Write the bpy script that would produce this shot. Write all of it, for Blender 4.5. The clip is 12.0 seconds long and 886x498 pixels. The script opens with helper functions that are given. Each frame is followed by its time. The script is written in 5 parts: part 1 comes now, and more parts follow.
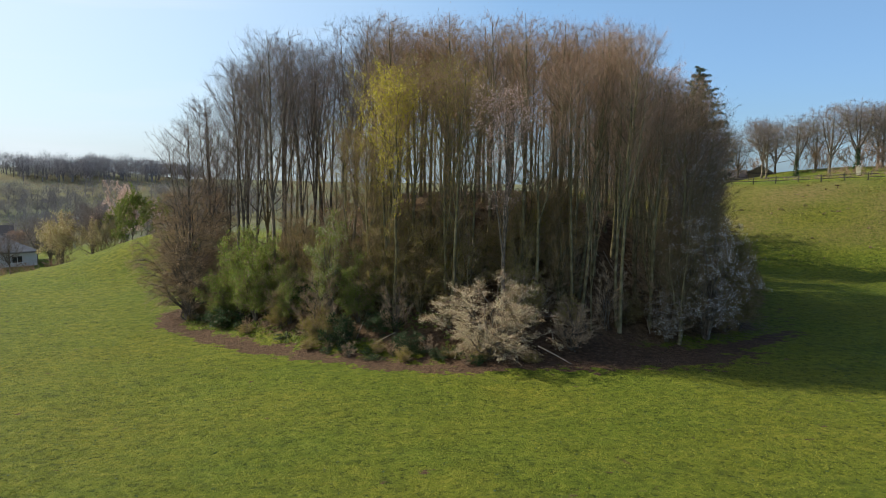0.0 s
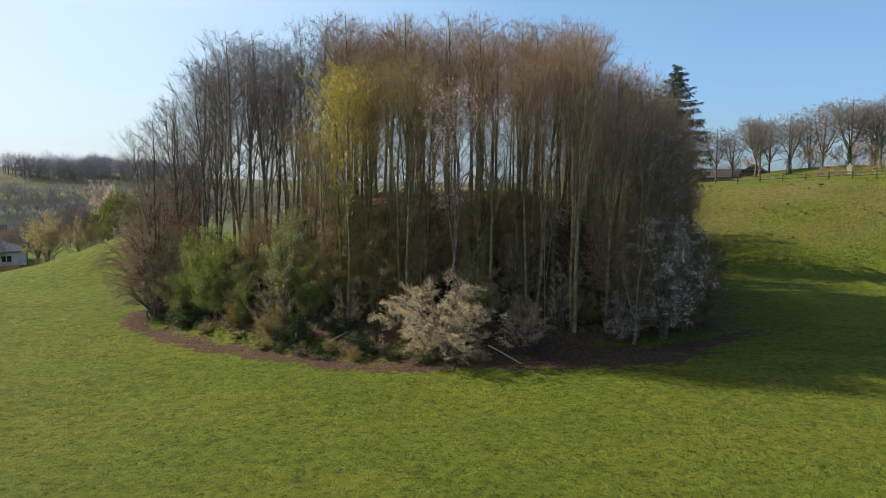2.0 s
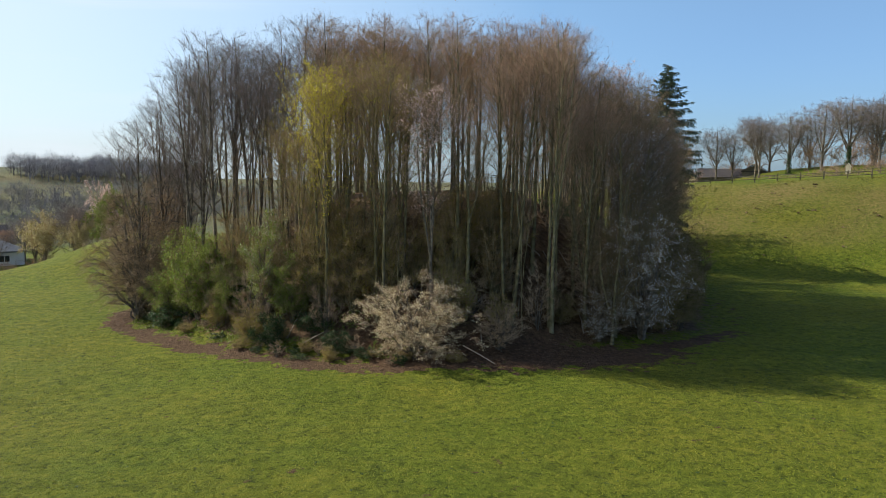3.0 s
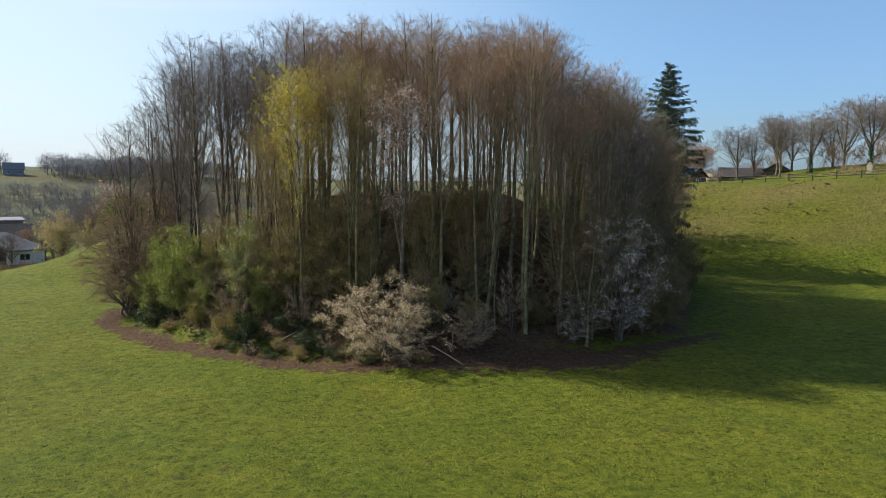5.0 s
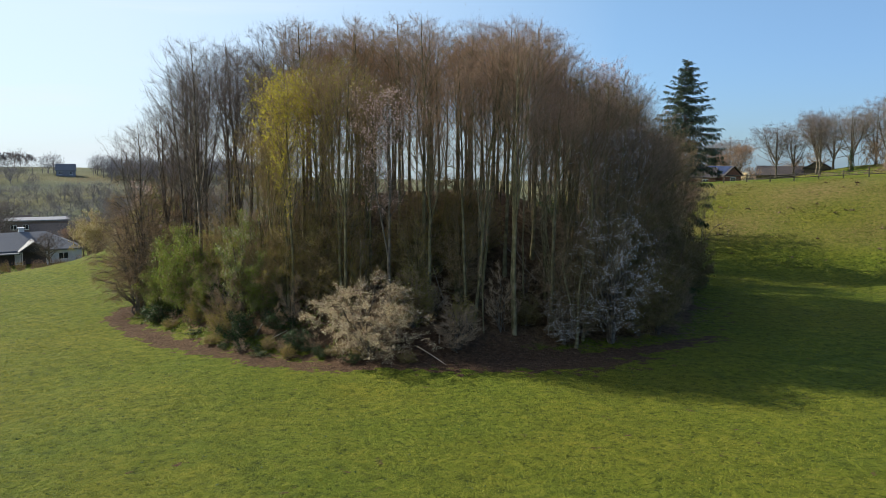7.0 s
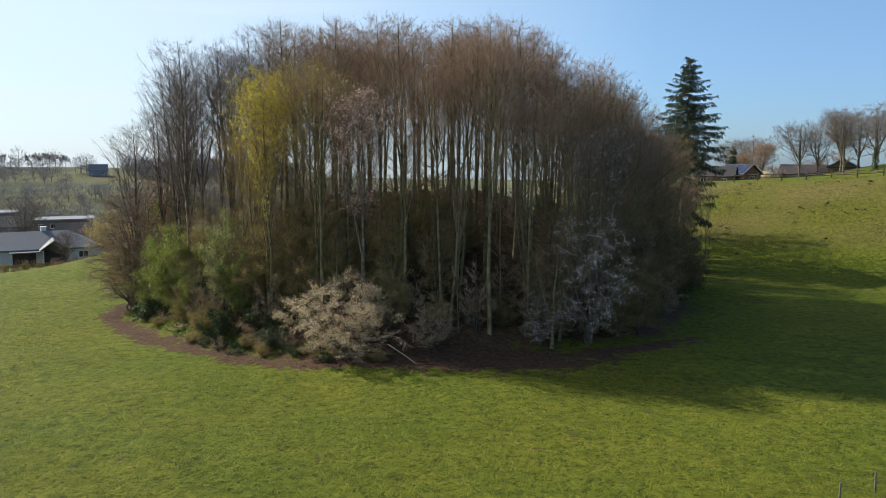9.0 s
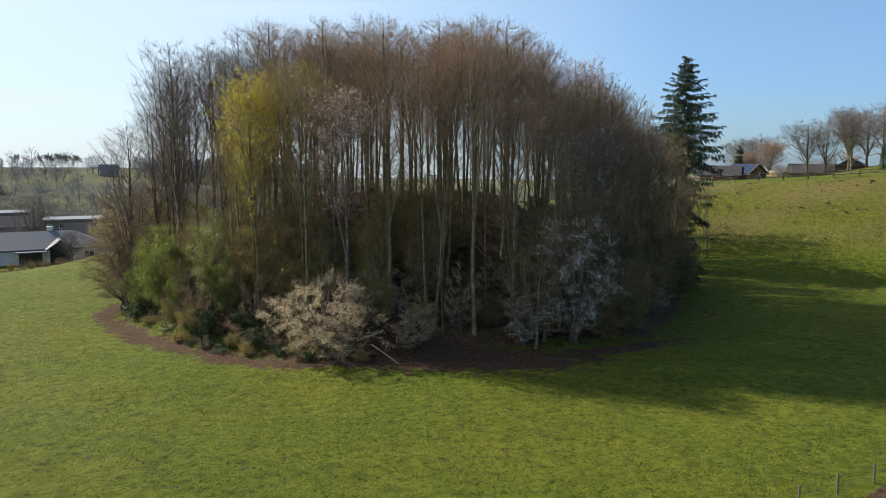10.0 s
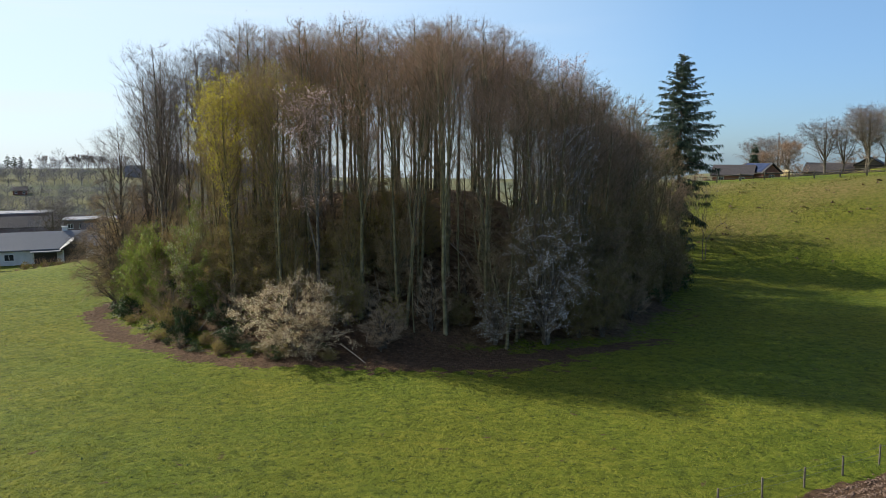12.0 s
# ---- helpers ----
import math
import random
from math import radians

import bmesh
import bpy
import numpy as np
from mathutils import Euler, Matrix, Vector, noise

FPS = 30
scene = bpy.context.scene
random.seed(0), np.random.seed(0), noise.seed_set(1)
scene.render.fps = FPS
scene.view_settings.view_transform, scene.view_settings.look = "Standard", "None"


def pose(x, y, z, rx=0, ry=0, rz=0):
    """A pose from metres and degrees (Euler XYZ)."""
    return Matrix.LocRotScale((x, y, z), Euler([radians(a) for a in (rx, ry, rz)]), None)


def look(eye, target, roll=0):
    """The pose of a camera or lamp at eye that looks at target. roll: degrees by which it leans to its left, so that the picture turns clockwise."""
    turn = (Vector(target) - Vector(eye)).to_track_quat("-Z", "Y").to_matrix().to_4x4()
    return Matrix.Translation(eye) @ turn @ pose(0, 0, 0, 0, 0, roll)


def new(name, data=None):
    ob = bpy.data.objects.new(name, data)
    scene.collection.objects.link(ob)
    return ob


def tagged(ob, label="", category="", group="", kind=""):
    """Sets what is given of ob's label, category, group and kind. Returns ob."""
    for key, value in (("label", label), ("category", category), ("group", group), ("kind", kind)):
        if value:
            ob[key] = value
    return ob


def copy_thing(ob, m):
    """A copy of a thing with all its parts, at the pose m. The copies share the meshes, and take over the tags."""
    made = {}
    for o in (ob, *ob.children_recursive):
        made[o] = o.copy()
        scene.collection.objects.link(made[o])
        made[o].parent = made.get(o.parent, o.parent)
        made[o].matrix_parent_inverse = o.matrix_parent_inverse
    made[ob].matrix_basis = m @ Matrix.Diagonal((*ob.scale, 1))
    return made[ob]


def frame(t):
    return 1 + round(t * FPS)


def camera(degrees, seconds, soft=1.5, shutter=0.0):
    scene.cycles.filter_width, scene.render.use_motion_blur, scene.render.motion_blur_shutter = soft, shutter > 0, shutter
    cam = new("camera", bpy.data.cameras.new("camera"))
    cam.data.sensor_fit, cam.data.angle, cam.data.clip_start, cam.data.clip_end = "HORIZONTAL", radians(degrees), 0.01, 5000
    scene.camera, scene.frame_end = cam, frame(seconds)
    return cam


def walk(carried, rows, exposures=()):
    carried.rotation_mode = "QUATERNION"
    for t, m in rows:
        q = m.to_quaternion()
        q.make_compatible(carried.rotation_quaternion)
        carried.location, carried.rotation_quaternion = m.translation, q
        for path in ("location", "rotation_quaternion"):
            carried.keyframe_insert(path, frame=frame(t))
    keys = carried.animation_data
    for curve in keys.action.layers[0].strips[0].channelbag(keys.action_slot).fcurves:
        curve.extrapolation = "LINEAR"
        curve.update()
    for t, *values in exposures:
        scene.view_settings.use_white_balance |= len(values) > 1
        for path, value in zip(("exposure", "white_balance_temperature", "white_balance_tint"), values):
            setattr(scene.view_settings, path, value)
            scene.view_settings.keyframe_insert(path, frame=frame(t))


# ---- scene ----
cam = camera(61.5, 12.0, 0.75)
METRES, EYE, TILT, LEAN, TURN = 24.0, 12.6, 5.5, 0.0, 0.0
ROWS = [
    (0.0, 0.0, 0.0, 0.0, 0.24, -12.07, -1.1),
    (0.5, 0.0324, -0.0, 0.001, 0.34, -12.08, -1.07),
    (1.0, 0.0726, 0.0001, 0.0016, 0.5, -12.11, -1.0),
    (1.5, 0.1126, -0.0001, 0.0029, 0.62, -12.13, -0.98),
    (2.0, 0.1574, 0.0002, 0.0039, 0.78, -12.14, -0.94),
    (2.5, 0.1995, -0.0001, 0.0051, 1.01, -12.14, -0.89),
    (3.0, 0.2461, 0.0008, 0.0062, 1.32, -12.15, -0.85),
    (5.0, 0.4178, 0.0064, 0.0124, 3.75, -12.24, -0.51),
    (5.5, 0.4582, 0.0084, 0.0139, 4.66, -12.26, -0.35),
    (6.0, 0.5023, 0.0117, 0.0152, 5.65, -12.28, -0.18),
    (6.5, 0.5431, 0.0154, 0.0161, 6.44, -12.31, -0.03),
    (7.0, 0.5867, 0.0202, 0.0167, 7.26, -12.31, 0.11),
    (9.0, 0.7522, 0.0417, 0.0162, 9.71, -12.34, 0.5),
    (9.5, 0.7913, 0.0482, 0.0167, 10.25, -12.35, 0.6),
    (10.0, 0.8334, 0.0559, 0.0166, 10.66, -12.35, 0.68),
    (10.5, 0.8726, 0.063, 0.016, 11.06, -12.34, 0.74),
    (11.0, 0.9141, 0.0711, 0.0153, 11.5, -12.33, 0.83),
    (11.5, 0.952, 0.079, 0.0145, 12.06, -12.33, 0.92),
    (12.0, 0.9931, 0.0883, 0.0136, 12.69, -12.32, 1.05),
]
SPAN = pose(0, 0, EYE, TILT, LEAN, TURN)
walk(cam, [(t, SPAN @ pose(METRES * x, METRES * y, METRES * z, 90 + pitch, roll, yaw)) for t, x, y, z, yaw, pitch, roll in ROWS],
     [(0.0, 0.41), (12.0, 0.41)])

# ---- sky and sun ----
SUN_HIGH, SUN_X, SUN_Y = 33.5, -0.945, 0.327
world = bpy.data.worlds.new("sky")
scene.world = world
world.use_nodes = True
wn, wl = world.node_tree.nodes, world.node_tree.links
wn.clear()
sky = wn.new("ShaderNodeTexSky")
sky.sky_type, sky.sun_disc = "NISHITA", False
sky.sun_elevation, sky.sun_rotation = radians(SUN_HIGH), math.atan2(SUN_X, SUN_Y)
sky.air_density, sky.dust_density, sky.ozone_density, sky.altitude = 1.0, 0.35, 3.0, 150
wcoord = wn.new("ShaderNodeTexCoord")
wmap = wn.new("ShaderNodeMapping")
wmap.inputs["Scale"].default_value = (2.0, 2.0, 22.0)
wmap.inputs["Location"].default_value = (0.3, 0.2, 0.4)
wnoise = wn.new("ShaderNodeTexNoise")
wnoise.inputs["Scale"].default_value, wnoise.inputs["Detail"].default_value = 1.3, 6
wramp = wn.new("ShaderNodeValToRGB")
wramp.color_ramp.elements[0].position, wramp.color_ramp.elements[1].position = 0.5, 0.78
wramp.color_ramp.elements[0].color = (0.62, 0.62, 0.62, 1)
wramp.color_ramp.elements[1].color = (0.92, 0.92, 0.92, 1)
wmix = wn.new("ShaderNodeMixRGB")
wmix.inputs[2].default_value = (7.7, 8.5, 9.2, 1)
wbg = wn.new("ShaderNodeBackground")
wbg.inputs["Strength"].default_value = 0.083
wout = wn.new("ShaderNodeOutputWorld")
wl.new(wcoord.outputs["Generated"], wmap.inputs["Vector"])
wl.new(wmap.outputs[0], wnoise.inputs["Vector"])
wl.new(wnoise.outputs[0], wramp.inputs[0])
wsep = wn.new("ShaderNodeSeparateXYZ")
wside = wn.new("ShaderNodeMapRange")
wside.inputs["From Min"].default_value, wside.inputs["From Max"].default_value = 0.1, -0.5
wmul = wn.new("ShaderNodeMath")
wmul.operation = "MULTIPLY"
wl.new(wcoord.outputs["Generated"], wsep.inputs[0])
wl.new(wsep.outputs["X"], wside.inputs[0])
wl.new(wramp.outputs[0], wmul.inputs[0])
wl.new(wside.outputs[0], wmul.inputs[1])
wl.new(wmul.outputs[0], wmix.inputs[0])
wtint = wn.new("ShaderNodeMixRGB")
wtint.blend_type = "MULTIPLY"
wtint.inputs[0].default_value = 1.0
wsep0 = wn.new("ShaderNodeSeparateXYZ")
wl.new(wcoord.outputs["Generated"], wsep0.inputs[0])
wturn = wn.new("ShaderNodeMapRange")
wturn.inputs["From Min"].default_value, wturn.inputs["From Max"].default_value = -0.55, 0.35
wl.new(wsep0.outputs["X"], wturn.inputs[0])
wrise = wn.new("ShaderNodeValToRGB")
we = wrise.color_ramp.elements
we[0].position, we[0].color = 0.0, (0.60, 0.785, 1.0, 1)
we[1].position, we[1].color = 0.6, (0.83, 0.88, 0.93, 1)
we.new(0.2).color = (1.24, 1.25, 1.10, 1)
wl.new(wsep0.outputs["Z"], wrise.inputs[0])
whue = wn.new("ShaderNodeMixRGB")
whue.inputs[1].default_value, whue.inputs[2].default_value = (1.1, 1.16, 1.30, 1), (0.93, 1.03, 1.29, 1)
wl.new(wturn.outputs[0], whue.inputs[0])
wl.new(whue.outputs[0], wtint.inputs[2])
wfade = wn.new("ShaderNodeMixRGB")
wfade.blend_type = "MULTIPLY"
wfade.inputs[0].default_value = 1.0
wl.new(sky.outputs[0], wfade.inputs[1])
wl.new(wrise.outputs[0], wfade.inputs[2])
wl.new(wfade.outputs[0], wtint.inputs[1])
wl.new(wtint.outputs[0], wmix.inputs[1])
wl.new(wmix.outputs[0], wbg.inputs[0])
wl.new(wbg.outputs[0], wout.inputs[0])

sun_data = bpy.data.lights.new("sun", "SUN")
sun_data.energy, sun_data.angle, sun_data.color = 5.0, radians(0.55), (1.0, 0.93, 0.82)
sun = new("sun", sun_data)
sun_from = Vector((SUN_X, SUN_Y, math.tan(radians(SUN_HIGH))))
sun.matrix_world = look(sun_from * 100, (0, 0, 0))


# ---- materials ----
def surface(name, colours, scale=4.0, rough=0.85, bump=0.3, bump_scale=40.0, metal=0.0, vary=0.0, through_light=0.0, spots=None):
    """A procedural material: colours blended by two noises, fine relief, optional change from object to object."""
    m = bpy.data.materials.new(name)
    m.use_nodes = True
    n, l = m.node_tree.nodes, m.node_tree.links
    b = n["Principled BSDF"]
    b.inputs["Roughness"].default_value, b.inputs["Metallic"].default_value = rough, metal
    b.inputs["Specular IOR Level"].default_value = 0.25
    co = n.new("ShaderNodeTexCoord")
    a = n.new("ShaderNodeTexNoise")
    a.inputs["Scale"].default_value, a.inputs["Detail"].default_value = scale, 8
    ramp = n.new("ShaderNodeValToRGB")
    e = ramp.color_ramp.elements
    e[0].position, e[0].color = 0.32, (*colours[0], 1)
    e[1].position, e[1].color = 0.68, (*colours[-1], 1)
    for i, c in enumerate(colours[1:-1]):
        q = e.new(0.32 + 0.36 * (i + 1) / (len(colours) - 1))
        q.color = (*c, 1)
    l.new(co.outputs["Object"], a.inputs["Vector"])
    l.new(a.outputs[0], ramp.inputs[0])
    col = ramp.outputs[0]
    if vary:
        info = n.new("ShaderNodeObjectInfo")
        isl = n.new("ShaderNodeNewGeometry")
        add = n.new("ShaderNodeMath")
        add.operation = "ADD"
        l.new(info.outputs["Random"], add.inputs[0])
        l.new(isl.outputs["Random Per Island"], add.inputs[1])
        rng_map = n.new("ShaderNodeMapRange")
        rng_map.inputs["From Max"].default_value = 2.0
        rng_map.inputs["To Min"].default_value, rng_map.inputs["To Max"].default_value = 1 - vary, 1 + vary
        l.new(add.outputs[0], rng_map.inputs[0])
        hsv = n.new("ShaderNodeHueSaturation")
        l.new(rng_map.outputs[0], hsv.inputs["Value"])
        l.new(col, hsv.inputs["Color"])
        col = hsv.outputs[0]
    l.new(col, b.inputs["Base Color"])
    if bump:
        f = n.new("ShaderNodeTexNoise")
        f.inputs["Scale"].default_value, f.inputs["Detail"].default_value = bump_scale, 6
        l.new(co.outputs["Object"], f.inputs["Vector"])
        k = n.new("ShaderNodeBump")
        k.inputs["Strength"].default_value, k.inputs["Distance"].default_value = bump, 0.05
        l.new(f.outputs[0], k.inputs["Height"])
        l.new(k.outputs[0], b.inputs["Normal"])
    if through_light:
        t = n.new("ShaderNodeBsdfTranslucent")
        l.new(col, t.inputs["Color"])
        mix = n.new("ShaderNodeMixShader")
        mix.inputs[0].default_value = through_light
        l.new(b.outputs[0], mix.inputs[1])
        l.new(t.outputs[0], mix.inputs[2])
        l.new(mix.outputs[0], n["Material Output"].inputs["Surface"])
    return m


BARK = surface("bark", [(0.07, 0.057, 0.042), (0.14, 0.117, 0.087), (0.225, 0.188, 0.14)], 3.0, 0.95, 0.6, 12, vary=0.25)
MOSSY = surface("mossy_bark", [(0.085, 0.073, 0.042), (0.175, 0.153, 0.075), (0.265, 0.226, 0.14)], 2.0, 0.95, 0.6, 12, vary=0.25)
TWIG_GREY = surface("twig_grey", [(0.185, 0.152, 0.136), (0.295, 0.245, 0.222)], 2.0, 0.9, 0, vary=0.2)
TWIG_BROWN = surface("twig_brown", [(0.30, 0.202, 0.135), (0.44, 0.302, 0.208)], 2.0, 0.9, 0, vary=0.2)
TWIG_WARM = surface("twig_warm", [(0.30, 0.212, 0.13), (0.42, 0.305, 0.19)], 2.0, 0.9, 0, vary=0.2)
TWIG_BUD = surface("twig_bud", [(0.28, 0.175, 0.08), (0.40, 0.26, 0.12)], 2.0, 0.9, 0, vary=0.2)
BUD = surface("bud_russet", [(0.34, 0.20, 0.10), (0.44, 0.28, 0.15)], 3.0, 0.8, 0, vary=0.3, through_light=0.3)
LEAF_YELLOW = surface("leaf_yellow_green", [(0.44, 0.40, 0.04), (0.60, 0.52, 0.08)], 1.0, 0.6, 0, vary=0.3, through_light=0.45)
LEAF_OLIVE = surface("leaf_olive", [(0.24, 0.22, 0.04), (0.36, 0.30, 0.065)], 1.0, 0.6, 0, vary=0.3, through_light=0.4)
LEAF_GREEN = surface("leaf_green", [(0.12, 0.17, 0.03), (0.27, 0.31, 0.062)], 1.0, 0.5, 0, vary=0.35, through_light=0.4)
LEAF_DARK = surface("leaf_ivy", [(0.025, 0.055, 0.015), (0.05, 0.09, 0.025)], 1.0, 0.45, 0, vary=0.35, through_light=0.2)
LEAF_PALE = surface("leaf_pale", [(0.34, 0.38, 0.2), (0.5, 0.52, 0.34)], 1.0, 0.6, 0, vary=0.2, through_light=0.4)
BLOSSOM = surface("blossom_white", [(0.80, 0.67, 0.40), (0.92, 0.82, 0.56)], 1.0, 0.7, 0, vary=0.2, through_light=0.4)
BLOSSOM_WHITE = surface("blossom_thorn", [(0.80, 0.79, 0.76), (0.90, 0.89, 0.87)], 1.0, 0.7, 0, vary=0.12, through_light=0.4)
LEAF_THICKET = surface("leaf_thicket", [(0.12, 0.105, 0.035), (0.23, 0.19, 0.065)], 1.0, 0.7, 0, vary=0.35, through_light=0.3)
BUD_BROWN = surface("bud_brown", [(0.33, 0.21, 0.115), (0.47, 0.305, 0.17)], 3.0, 0.8, 0, vary=0.3, through_light=0.3)
LEAF_TAWNY = surface("leaf_tawny", [(0.21, 0.15, 0.055), (0.33, 0.24, 0.095)], 1.0, 0.7, 0, vary=0.3, through_light=0.35)
BLOSSOM_PINK = surface("blossom_pink", [(0.56, 0.40, 0.33), (0.70, 0.54, 0.46)], 1.0, 0.7, 0, vary=0.2, through_light=0.35)
NEEDLE = surface("spruce_needles", [(0.03, 0.052, 0.028), (0.065, 0.095, 0.048)], 1.5, 0.6, 0, vary=0.3, through_light=0.1)
LITTER = surface("dead_leaf", [(0.11, 0.075, 0.045), (0.22, 0.15, 0.09)], 2.0, 0.9, 0, vary=0.35)


def ground_material():
    m = bpy.data.materials.new("pasture")
    m.use_nodes = True
    n, l = m.node_tree.nodes, m.node_tree.links
    b = n["Principled BSDF"]
    b.inputs["Roughness"].default_value = 0.9
    b.inputs["Specular IOR Level"].default_value = 0.15
    co = n.new("ShaderNodeTexCoord")

    def noise_tex(scale, detail=8.0, rough=0.6):
        q = n.new("ShaderNodeTexNoise")
        q.inputs["Scale"].default_value, q.inputs["Detail"].default_value, q.inputs["Roughness"].default_value = scale, detail, rough
        l.new(co.outputs["Object"], q.inputs["Vector"])
        return q.outputs[0]

    def ramp(fac, stops):
        q = n.new("ShaderNodeValToRGB")
        e = q.color_ramp.elements
        e[0].position, e[0].color = stops[0][0], (*stops[0][1], 1)
        e[1].position, e[1].color = stops[-1][0], (*stops[-1][1], 1)
        for p, c in stops[1:-1]:
            e.new(p).color = (*c, 1)
        l.new(fac, q.inputs[0])
        return q.outputs[0]

    def mix(fac, a, c, mode="MIX"):
        q = n.new("ShaderNodeMixRGB")
        q.blend_type = mode
        for socket, v in zip(q.inputs, (fac, a, c)):
            if isinstance(v, (int, float)):
                socket.default_value = v
            elif isinstance(v, tuple):
                socket.default_value = (*v, 1)
            else:
                l.new(v, socket)
        return q.outputs[0]

    def layer(name):
        q = n.new("ShaderNodeAttribute")
        q.attribute_name = name
        return q.outputs["Fac"]

    grass = ramp(noise_tex(1.6), [(0.30, GRASS[0]), (0.5, GRASS[1]), (0.70, GRASS[2])])
    broad = ramp(noise_tex(0.07, 5), [(0.35, (0.80, 0.92, 0.8)), (0.65, (1.15, 1.04, 1.0))])
    grass = mix(1.0, grass, broad, "MULTIPLY")
    # Dark speckle paints the small shade of the grass tufts into the colour.
    tufts = ramp(noise_tex(3.6, 5), [(0.34, (0.36, 0.42, 0.34)), (0.47, (1, 1, 1))])
    grass = mix(0.9, grass, tufts, "MULTIPLY")
    clover = ramp(noise_tex(0.55, 3), [(0.60, (0, 0, 0)), (0.72, (0.6, 0.6, 0.6))])
    grass = mix(clover, grass, (0.085, 0.125, 0.010))
    # Distance haze is mixed into the far pasture's base colour as blue-grey.
    grass = mix(layer("far_haze"), grass, ramp(noise_tex(0.05, 4), [(0.4, (0.085, 0.10, 0.082)), (0.6, (0.135, 0.15, 0.115))]))
    dry = mix(layer("dry"), grass, ramp(noise_tex(2.3), [(0.35, (0.13, 0.13, 0.025)), (0.65, (0.27, 0.2, 0.075))]))
    soil = ramp(noise_tex(3.5), [(0.30, (0.06, 0.036, 0.02)), (0.55, (0.12, 0.072, 0.04)), (0.75, (0.19, 0.12, 0.07))])
    floor = ramp(noise_tex(2.2), [(0.30, (0.06, 0.04, 0.02)), (0.5, (0.14, 0.088, 0.046)), (0.62, (0.21, 0.135, 0.072)), (0.72, (0.08, 0.10, 0.025))])
    ragged = n.new("ShaderNodeMath")
    ragged.operation = "MULTIPLY_ADD"
    l.new(noise_tex(1.1, 6), ragged.inputs[0])
    ragged.inputs[1].default_value = 2.6
    l.new(layer("earth"), ragged.inputs[2])
    step = n.new("ShaderNodeMapRange")
    step.inputs["From Min"].default_value, step.inputs["From Max"].default_value = 1.72, 1.9
    l.new(ragged.outputs[0], step.inputs[0])
    ragged2 = n.new("ShaderNodeMath")
    ragged2.operation = "MULTIPLY_ADD"
    l.new(noise_tex(0.8, 6), ragged2.inputs[0])
    ragged2.inputs[1].default_value = 1.4
    l.new(layer("litter"), ragged2.inputs[2])
    step2 = n.new("ShaderNodeMapRange")
    step2.inputs["From Min"].default_value, step2.inputs["From Max"].default_value = 1.1, 1.35
    l.new(ragged2.outputs[0], step2.inputs[0])
    col = mix(step2.outputs[0], dry, floor)
    col = mix(step.outputs[0], col, soil)
    l.new(col, b.inputs["Base Color"])
    k = n.new("ShaderNodeBump")
    k.inputs["Strength"].default_value, k.inputs["Distance"].default_value = 1.0, 0.42
    l.new(noise_tex(3.6, 8, 0.68), k.inputs["Height"])
    l.new(k.outputs[0], b.inputs["Normal"])
    return m


GRASS = [(0.080, 0.104, 0.009), (0.142, 0.168, 0.014), (0.205, 0.216, 0.024)]
PASTURE = ground_material()
BLADE = surface("grass_blade", [(0.16, 0.187, 0.015), (0.275, 0.285, 0.035)], 0.4, 0.7, 0, vary=0.3, through_light=0.3)


# ---- ground ----
MOUND_X, MOUND_Y, MOUND_RX, MOUND_RY = 3.0, 72.0, 28.5, 27.0


def sstep(a, b, v):
    k = np.clip((np.asarray(v, float) - a) / (b - a), 0.0, 1.0)
    return k * k * (3 - 2 * k)


def ring(x, y):
    """1 at the mound's foot, 0 at its middle."""
    return np.hypot((np.asarray(x, float) - MOUND_X) / MOUND_RX, (np.asarray(y, float) - MOUND_Y) / MOUND_RY)


def height(x, y):
    """The ground's height."""
    x, y = np.asarray(x, float), np.asarray(y, float)
    z = -0.25 + 0.018 * np.clip(x, -120, 80) - 0.018 * (np.clip(y, -20, 100) - 40) + 0.03 * (40 - np.clip(y, 0, 40)) + 0.02 * np.clip(x - 20, 0, 16) * (1 - sstep(34, 50, y))
    z = z - 0.35 * (1 - sstep(-16, -4, x))
    z = z + 10.6 * sstep(0, 1, (0.95 - ring(x, y)) / 0.72)
    z = z + 5.4 * np.exp(-((x + 34.5) / 13.0) ** 2 - ((y - 98) / 10) ** 2)
    s = 0.24 * x + 0.97 * y
    side = sstep(-12, 22, x - 0.12 * (y - 110))
    bank = (10.9 + 0.055 * (np.clip(x, 0, 110) - 50)) * (np.logaddexp(0, (s - 101) / 2) - np.logaddexp(0, (s - 121) / 2)) / 10
    bank = bank - 3.2 * sstep(128, 185, s) * (1 - sstep(70, 96, x))
    z = z + side * bank
    u = -0.77 * (x + 45) + 0.64 * (y - 85)
    v = 0.64 * (x + 45) + 0.77 * (y - 85)
    valley = -4.6 * sstep(5, 48, u) - 5.5 * sstep(60, 140, u) + 19.3 * sstep(150, 365, u) * (1 - 0.72 * sstep(150, 330, v))
    z = z + valley * (1 - side) - 11 * sstep(195, 330, s) * side - 80 * sstep(540, 2000, np.hypot(x, y))
    z = z + 0.10 * np.sin(0.31 * x + 0.7 * np.sin(0.23 * y)) * np.sin(0.27 * y + 0.4) + 0.05 * np.sin(0.83 * x + 1.1 * y) * np.sin(0.71 * y - 0.5 * x)
    return z


def path_shift(turn):
    """How far inside the mound's ellipse the trodden path runs, by the direction from its middle."""
    return 0.03 * np.sin(3 * turn + 1) + 0.015 * np.sin(11 * turn) + 0.008 * np.sin(29 * turn) + 0.025 + 0.085 * np.exp(-((turn + 0.72) / 0.33) ** 2)


def level(x, y):
    return float(height(x, y))


